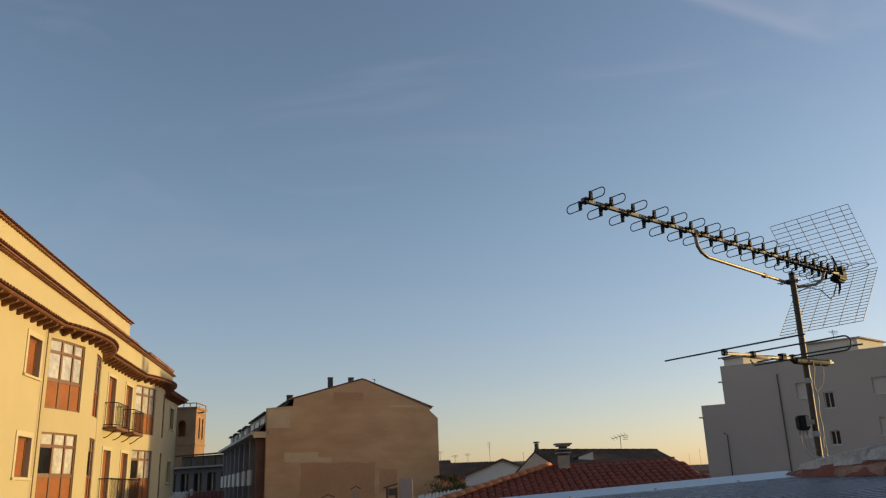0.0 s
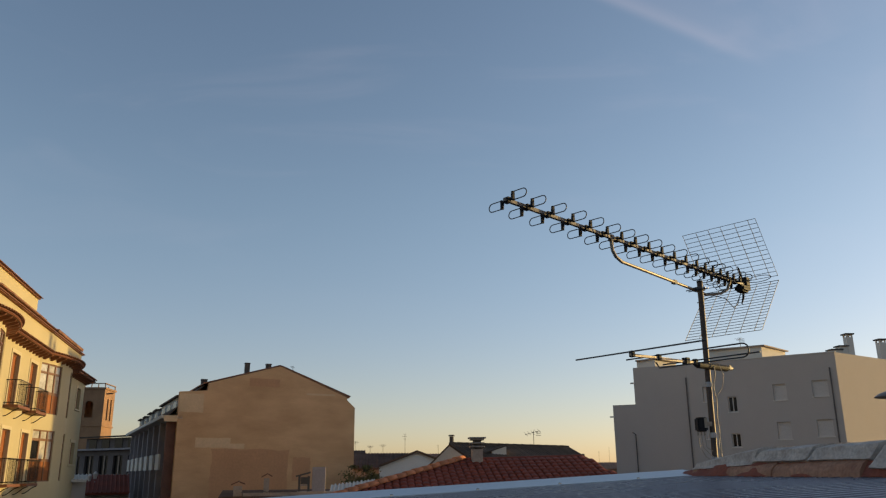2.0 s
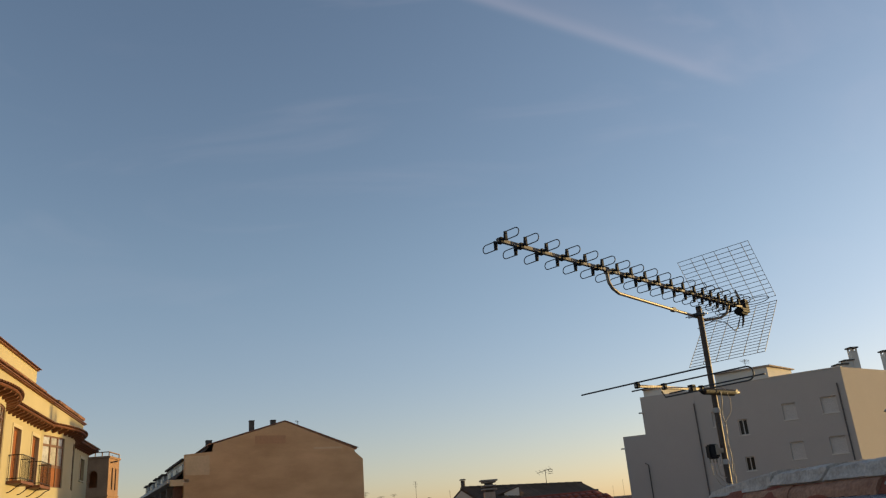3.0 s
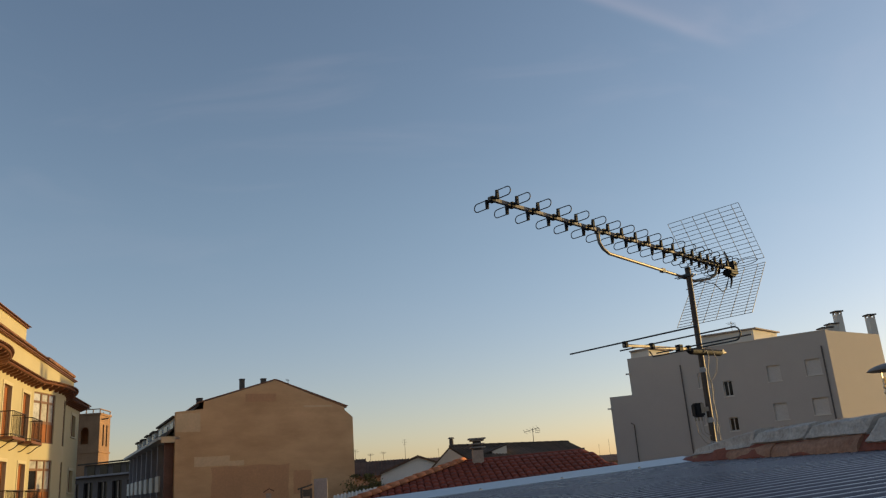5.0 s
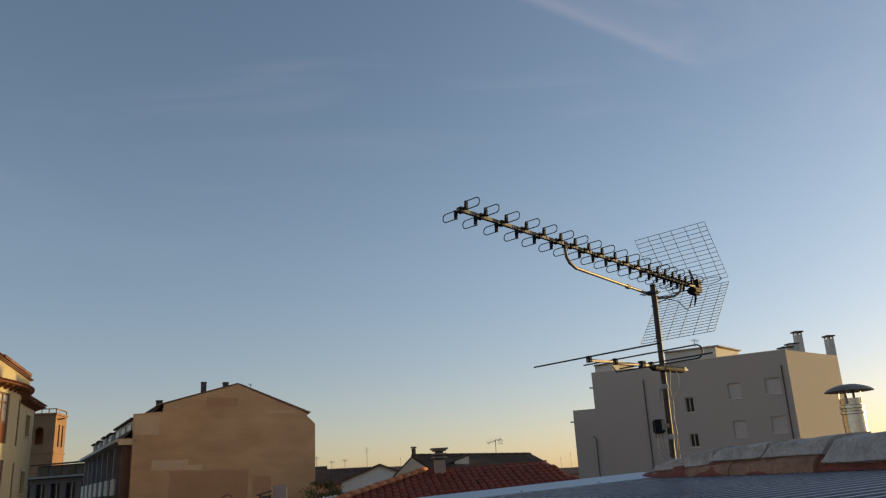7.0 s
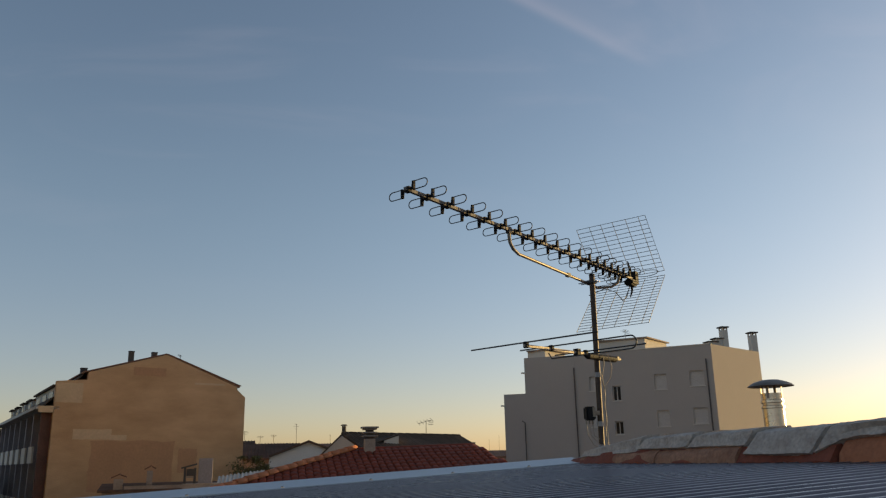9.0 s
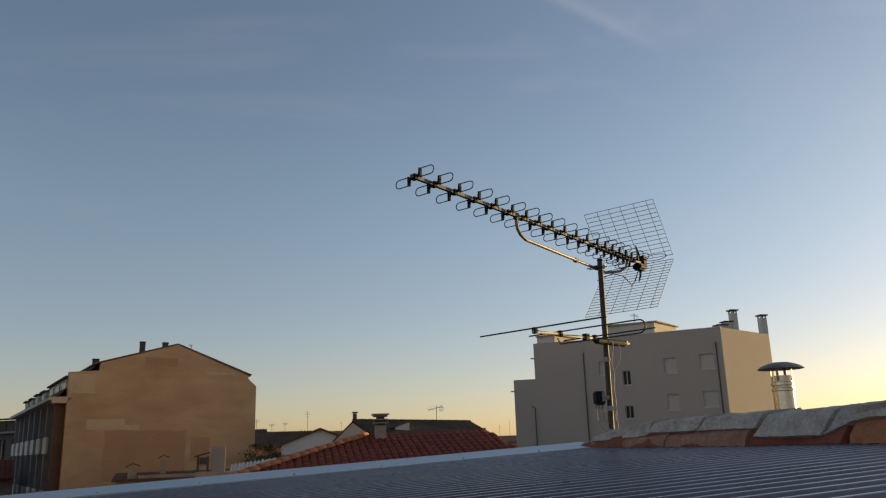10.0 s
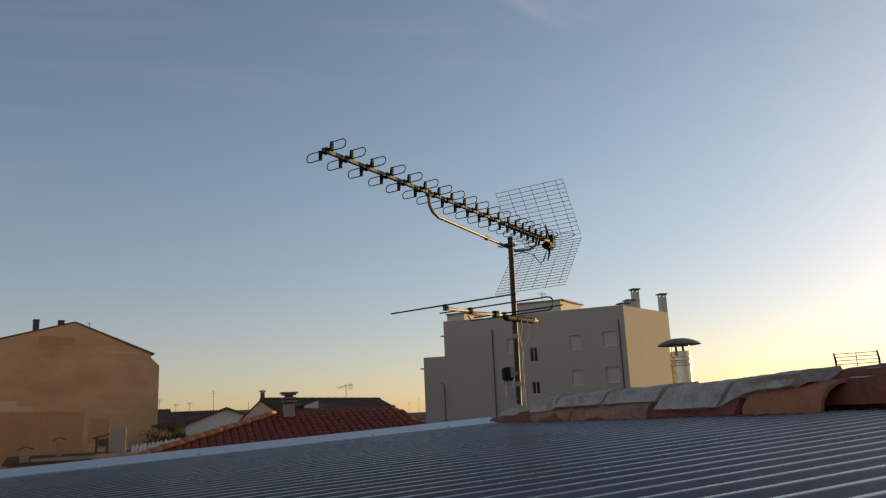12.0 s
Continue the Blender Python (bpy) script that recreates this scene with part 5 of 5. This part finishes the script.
# ---- the yard roofs at the foot of the party wall ----
def make_annex():
    base = polar(-6, 40)
    root = thing("yard_annex", pose(base.x, base.y, 0, 0, 0, 8), "low lean-to with a dark tiled roof edge and a short parapet", "annex")
    part("wall", box(-2.9, 2.9, 0, 4.5, 0, 4.88), M_CHIMNEY, root)
    part("roof", slab([(-3.1, -0.2, 4.89), (3.0, -0.2, 4.89), (3.0, 4.6, 5.10), (-3.1, 4.6, 5.10)], (0, 0, 0.10)), M_BROWNROOF, root)
    part("parapet", box(-2.0, 1.3, -0.05, 0.25, 5.0, 5.15), M_CHIMNEY, root)
    t = mesh_of("coping_tile", barrel(0.3, 0.26, 0.07, 5), M_DARKCHIM)
    for k in range(11):
        share("coping_tile", t, root, pose(-1.95 + 0.3 * k, -0.08, 5.155))
    for x, y, z0, z1, w in ((-2.25, 0.3, 4.9, 5.46, 0.20), (-0.92, 0.9, 4.95, 5.80, 0.13)):
        c = part("chimney", box(x - w, x + w, y - w, y + w, z0, z1), M_CHIMNEY, root, "short brown rendered chimney with two tilted tiles")
        bm = bmesh.new()
        slab([(x - w - 0.12, y - w, z1 + 0.03), (x + 0.06, y - w, z1 + 0.20), (x + 0.06, y + w, z1 + 0.20), (x - w - 0.12, y + w, z1 + 0.03)], (0, 0, 0.06), bm)
        part("cap_tile", bm, M_SOFFIT, c)
        part("cap_tile", slab([(x + w + 0.14, y - w, z1 + 0.06), (x + 0.07, y - w, z1 + 0.16), (x + 0.07, y + w, z1 + 0.16), (x + w + 0.14, y + w, z1 + 0.06)], (0, 0, 0.06)), M_SOFFIT, c)
    return root


make_annex()


def make_yard_wall():
    base = polar(-3.82, 36)
    root = thing("yard_stack", pose(base.x, base.y, 0, 0, 0, 5), "grey fibre-cement panel and dark posts on a low wall", "stack")
    part("wall", box(-0.9, 2.2, 0, 1.2, 0, 5.25), M_CHIMNEY, root)
    bm = box(-0.28, 0.30, 0.10, 0.22, 5.26, 6.28)
    bmesh.ops.bevel(bm, geom=bm.edges[:], offset=0.015, segments=1, affect="EDGES")
    part("panel", bm, M_GREYWALL, root, "upright grey panel")
    for x, h in ((-0.82, 5.95), (-0.42, 5.9)):
        part("post", box(x - 0.05, x + 0.05, 0.1, 0.2, 5.26, h), M_DARKCHIM, root)
    part("beam", slab([(-0.98, 0.05, 5.86), (-0.35, 0.05, 6.02), (-0.35, 0.3, 6.02), (-0.98, 0.3, 5.86)], (0, 0, 0.07)), M_DARKCHIM, root)
    part("shelf", box(-0.76, -0.47, 0.08, 0.24, 5.5, 5.56), M_CHIMNEY, root)
    part("door_panel", box(-0.76, -0.47, 0.13, 0.16, 5.57, 5.86), M_DARKCHIM, root)
    return root


make_yard_wall()


def make_rubble_roof():
    base = polar(-1.0, 38)
    root = thing("corrugated_shed", pose(base.x, base.y, 0), "shed roof of pale corrugated sheets", "shed")
    part("wall", box(-1.3, 0.6, 0, 1.9, 0, 4.95), M_CHIMNEY, root)
    bm = bmesh.new()
    n = 48
    rows = []
    for y, z in ((-0.3, 5.0), (2.0, 5.47)):
        rows.append([bm.verts.new((-1.4 + 2.1 * k / n, y, z + 0.035 * math.sin(k * math.pi / 2) + 0.07 * noise.noise((k * 0.37, y, 0)) + 0.25 * k / n)) for k in range(n + 1)])
    for k in range(n):
        bm.faces.new((rows[0][k], rows[0][k + 1], rows[1][k + 1], rows[1][k]))
    ob = part("sheet", bm, M_WHITE2, root, "pale corrugated sheet")
    sol = ob.modifiers.new("thickness", "SOLIDIFY")
    sol.thickness = 0.02
    return root


make_rubble_roof()


def make_tree(az, d, z_top, size, seed, name="tree"):
    p = polar(az, d)
    root = thing(name, pose(p.x, p.y, 0), "dusty olive-green leafy tree between the houses", "tree")
    rnd = random.Random(seed)
    trunk = tube([(0, 0, 0), (0.05, 0.02, z_top * 0.3), (-0.05, 0.05, z_top * 0.55), (0.05, 0, z_top * 0.8)], [0.2, 0.16, 0.12, 0.04], 8)
    for k in range(7):
        a = k * 2.4
        h = z_top * rnd.uniform(0.4, 0.65)
        tube([(0, 0, h), (math.cos(a) * size * 0.4, math.sin(a) * size * 0.4, h + size * 0.35), (math.cos(a) * size * 0.75, math.sin(a) * size * 0.75, h + size * 0.6)], [0.08, 0.05, 0.02], 6, trunk)
    part("trunk", trunk, M_BARK, root)
    verts, faces = [], []
    clumps = [(Vector((rnd.gauss(0, 0.45), rnd.gauss(0, 0.45), rnd.gauss(0, 0.38))) * size, rnd.uniform(0.16, 0.34) * size) for _ in range(34)]
    for c, r in clumps:
        c = c + Vector((0, 0, z_top - size * 1.0))
        for _ in range(150):
            q = c + Vector((rnd.gauss(0, 1), rnd.gauss(0, 1), rnd.gauss(0, 0.8))) * r * 0.6
            if q.z > z_top:
                continue
            s = rnd.uniform(0.05, 0.11)
            ax = Vector((rnd.gauss(0, 1), rnd.gauss(0, 1), rnd.gauss(0, 1))).normalized()
            u = ax.orthogonal().normalized()
            w = ax.cross(u)
            i = len(verts)
            verts += [tuple(q - u * s), tuple(q + w * s * 0.45), tuple(q + u * s), tuple(q - w * s * 0.45 + ax * s * 0.2)]
            faces.append((i, i + 1, i + 2, i + 3))
    me = bpy.data.meshes.new("crown")
    me.from_pydata(verts, [], faces)
    me.materials.append(M_LEAF)
    cr = new("crown", me)
    cr.parent = root
    tagged(cr, "uneven crown of small leaves", kind="stuff")
    return root


make_tree(-0.45, 48.5, 6.45, 1.2, 5)


# ---- the brick tower and the shaded block down the street ----
def make_tower():
    root = thing("brick_tower", pose(-44.9, 121.5, 0, 0, 0, 1), "tall square brick bell tower, one side sunlit", "tower")
    H, W = 18.3, 5.0
    ins = 0.5
    part("wall_front", wall_with_holes([0, W], 0, H, [(W / 2 - 0.2, W / 2 + 1.0, 14.2, 16.6), (0.6, 1.3, 14.2, 16.6)], lambda u, d, z: (u, d, z), ins), M_TOWER, root)
    side = wall_with_holes([ins + 0.002, W], 0, H, [(1.5, 2.15, 13.9, 17.0), (3.1, 3.75, 13.9, 17.0)], lambda u, d, z: (W - d, u, z), ins)
    part("wall_side", side, M_TOWER, root)
    part("wall_side", box(0, ins, ins + 0.002, W, 0, H), M_TOWER, root)
    part("wall_back", box(ins + 0.002, W - ins - 0.002, W - ins, W, 0, H), M_TOWER, root)
    part("floor", box(ins, W - ins, ins, W - ins, 13.0, 13.3), M_TOWER, root)
    for z in (12.9, H):
        part("string_course", box(-0.15, W + 0.15, -0.15, W + 0.15, z + 0.002, z + 0.28) if z == H else prism([(-0.12, -0.12), (W + 0.12, -0.12), (W + 0.12, W + 0.12), (-0.12, W + 0.12)], z, z + 0.22), M_TOWER, root)
    for k in range(6):
        for y in (0.05, W - 0.15):
            part("parapet_post", box(k * (W - 0.12) / 5, k * (W - 0.12) / 5 + 0.12, y, y + 0.12, H + 0.282, H + 0.8), M_TOWER, root)
    part("parapet_rail", box(-0.02, W + 0.02, 0.0, 0.2, H + 0.802, H + 0.92), M_TOWER, root)
    part("parapet_rail", box(W - 0.2, W + 0.02, 0.21, W, H + 0.802, H + 0.92), M_TOWER, root)
    part("spout", tube([(W, 1.0, H - 0.6), (W + 1.0, 0.8, H - 0.5)], 0.10, 6), M_DARKCHIM, root)
    # arched head of the front opening
    bm = bmesh.new()
    arc = [(W / 2 + 0.4 + 0.6 * math.cos(t), 15.9 + 0.7 * math.sin(t)) for t in (math.pi * k / 8 for k in range(9))]
    pts = [(x, 0.05, z) for x, z in arc] + [(W / 2 - 0.2, 0.05, 16.6), (W / 2 + 1.0, 0.05, 16.6)][:0]
    left = [(W / 2 - 0.2, 0.05, 16.6)] + [(x, 0.05, z) for x, z in arc[4:]]
    right = [(x, 0.05, z) for x, z in arc[:5]] + [(W / 2 + 1.0, 0.05, 16.6)]
    slab(left, (0, 0.4, 0), bm)
    slab(right, (0, 0.4, 0), bm)
    part("arch_head", bm, M_TOWER, root)
    return root


make_tower()


def make_far_block():
    """A shaded apartment block across the end of the street."""
    a, b = polar(-19.9, 88), polar(-15.6, 80)
    root = thing("shaded_apartment_block", pose(a.x, a.y, 0), "distant grey apartment block with set-back attic, in shade", "apartment block")
    b = b - a
    L = b.length
    e = b.normalized()
    n_ = Vector((e.y, -e.x, 0))
    def on(u, d, z):
        p = e * u - n_ * d
        return (p.x, p.y, z)
    hs = []
    for r in range(3):
        for k in range(5):
            u0 = 0.4 + k * L / 5
            hs.append((u0, u0 + L / 5 - 0.75, 0.6 + r * 2.75, 2.3 + r * 2.75))
    part("front_wall", wall_with_holes([0, L], 0, 8.3, hs, on, 0.3), M_DULL, root)
    for u0, u1, z0, z1 in hs:
        w = part("window", box(u0, u1, 0.22, 0.26, z0, z1, None, on), M_GLASS, root, "dark window")
        part("frame", box((u0 + u1) / 2 - 0.05, (u0 + u1) / 2 + 0.05, 0.12, 0.218, z0, z1, None, on), M_CHIMNEY, w)
    for z in (2.62, 5.37, 8.302):
        part("ledge", box(-0.1, L + 0.1, -0.55, -0.002, z, z + 0.16, None, on), M_GREYWALL, root, "storey ledge")
    part("attic", box(0.3, L - 0.2, 1.6, 8, 8.3, 9.55, None, on), M_DULL, root)
    for k in range(5):
        part("attic_window", box(0.8 + k * L / 5.4, 1.9 + k * L / 5.4, 1.55, 1.598, 8.45, 9.4, None, on), M_GLASS, root)
    part("roof", slab([on(0, 1.0, 9.56), on(L, 1.0, 9.56), on(L, 8.5, 10.6), on(0, 8.5, 10.1)], (0, 0, 0.15)), M_SLATE, root)
    part("deck", box(0, L, 0.31, 8.0, 8.0, 8.28, None, on), M_CONCRETE, root)
    return root


make_far_block()
gabled("low_tiled_house", -19.6, -16.1, 60, -1.2, -0.1, 8, M_CHIMNEY, M_REDTILE, "low house with a red-brown tile roof in the street", gable=False)
gabled("white_shed", -20.2, -18.7, 52, -0.4, -0.1, 5, M_WHITE, M_WHITE2, "small white flat-roofed annex beside the yellow house", gable=False)


def make_lamp():
    p = at_el(-18.25, 0.0, 62)
    root = thing("street_lamp", pose(p.x, p.y, 0), "street lamp on a slim grey post with two lanterns", "street lamp")
    part("post", tube([(0, 0, 0), (0, 0, 5.4)], [0.09, 0.06], 8), M_SHUTTER, root)
    for x in (-0.32, 0.05):
        part("lantern", lathe([(0.10, 6.5 - 0.75 + x * 0.4), (0.17, 6.5 - 0.4 + x * 0.4), (0.06, 6.5 - 0.25 + x * 0.4)], 8, at=(x, 0, 0)), M_SHUTTER, root)
    part("arm", tube([(-0.32, 0, 5.5), (0, 0, 5.3), (0.05, 0, 5.6)], 0.035, 6), M_SHUTTER, root)
    return root


make_lamp()


# ---- the railing on a roof terrace beyond the ridge ----
def make_terrace():
    p = polar(44.2, 35)
    root = thing("roof_terrace", pose(p.x, p.y, 0, 0, 0, -45.8), "rendered roof terrace with a slim metal railing", "terrace")
    part("wall", box(-0.4, 6.0, 0, 5, 0, 7.2), M_CHIMNEY, root)
    rail = thing("railing", pose(p.x, p.y, 7.2, 0, 0, -45.8), "slim dark metal railing with three bars", "railing")
    for x in (0.2, 1.72):
        bm = slab([(x - 0.04, 0.1, 0), (x + 0.04, 0.1, 0), (x + 0.05, 0.1, 0.35), (x + 0.0, 0.1, 0.68), (x - 0.06, 0.1, 0.68), (x - 0.03, 0.1, 0.35)], (0, 0.05, 0))
        part("post", bm, M_POLE, rail)
    part("post", box(0.94, 0.97, 0.11, 0.14, 0, 0.64), M_ALU, rail)
    for z in (0.22, 0.36, 0.50, 0.63):
        part("bar", tube([(0.2, 0.125, z), (1.72, 0.125, z)], 0.014, 6), M_ALU, rail)


make_terrace()
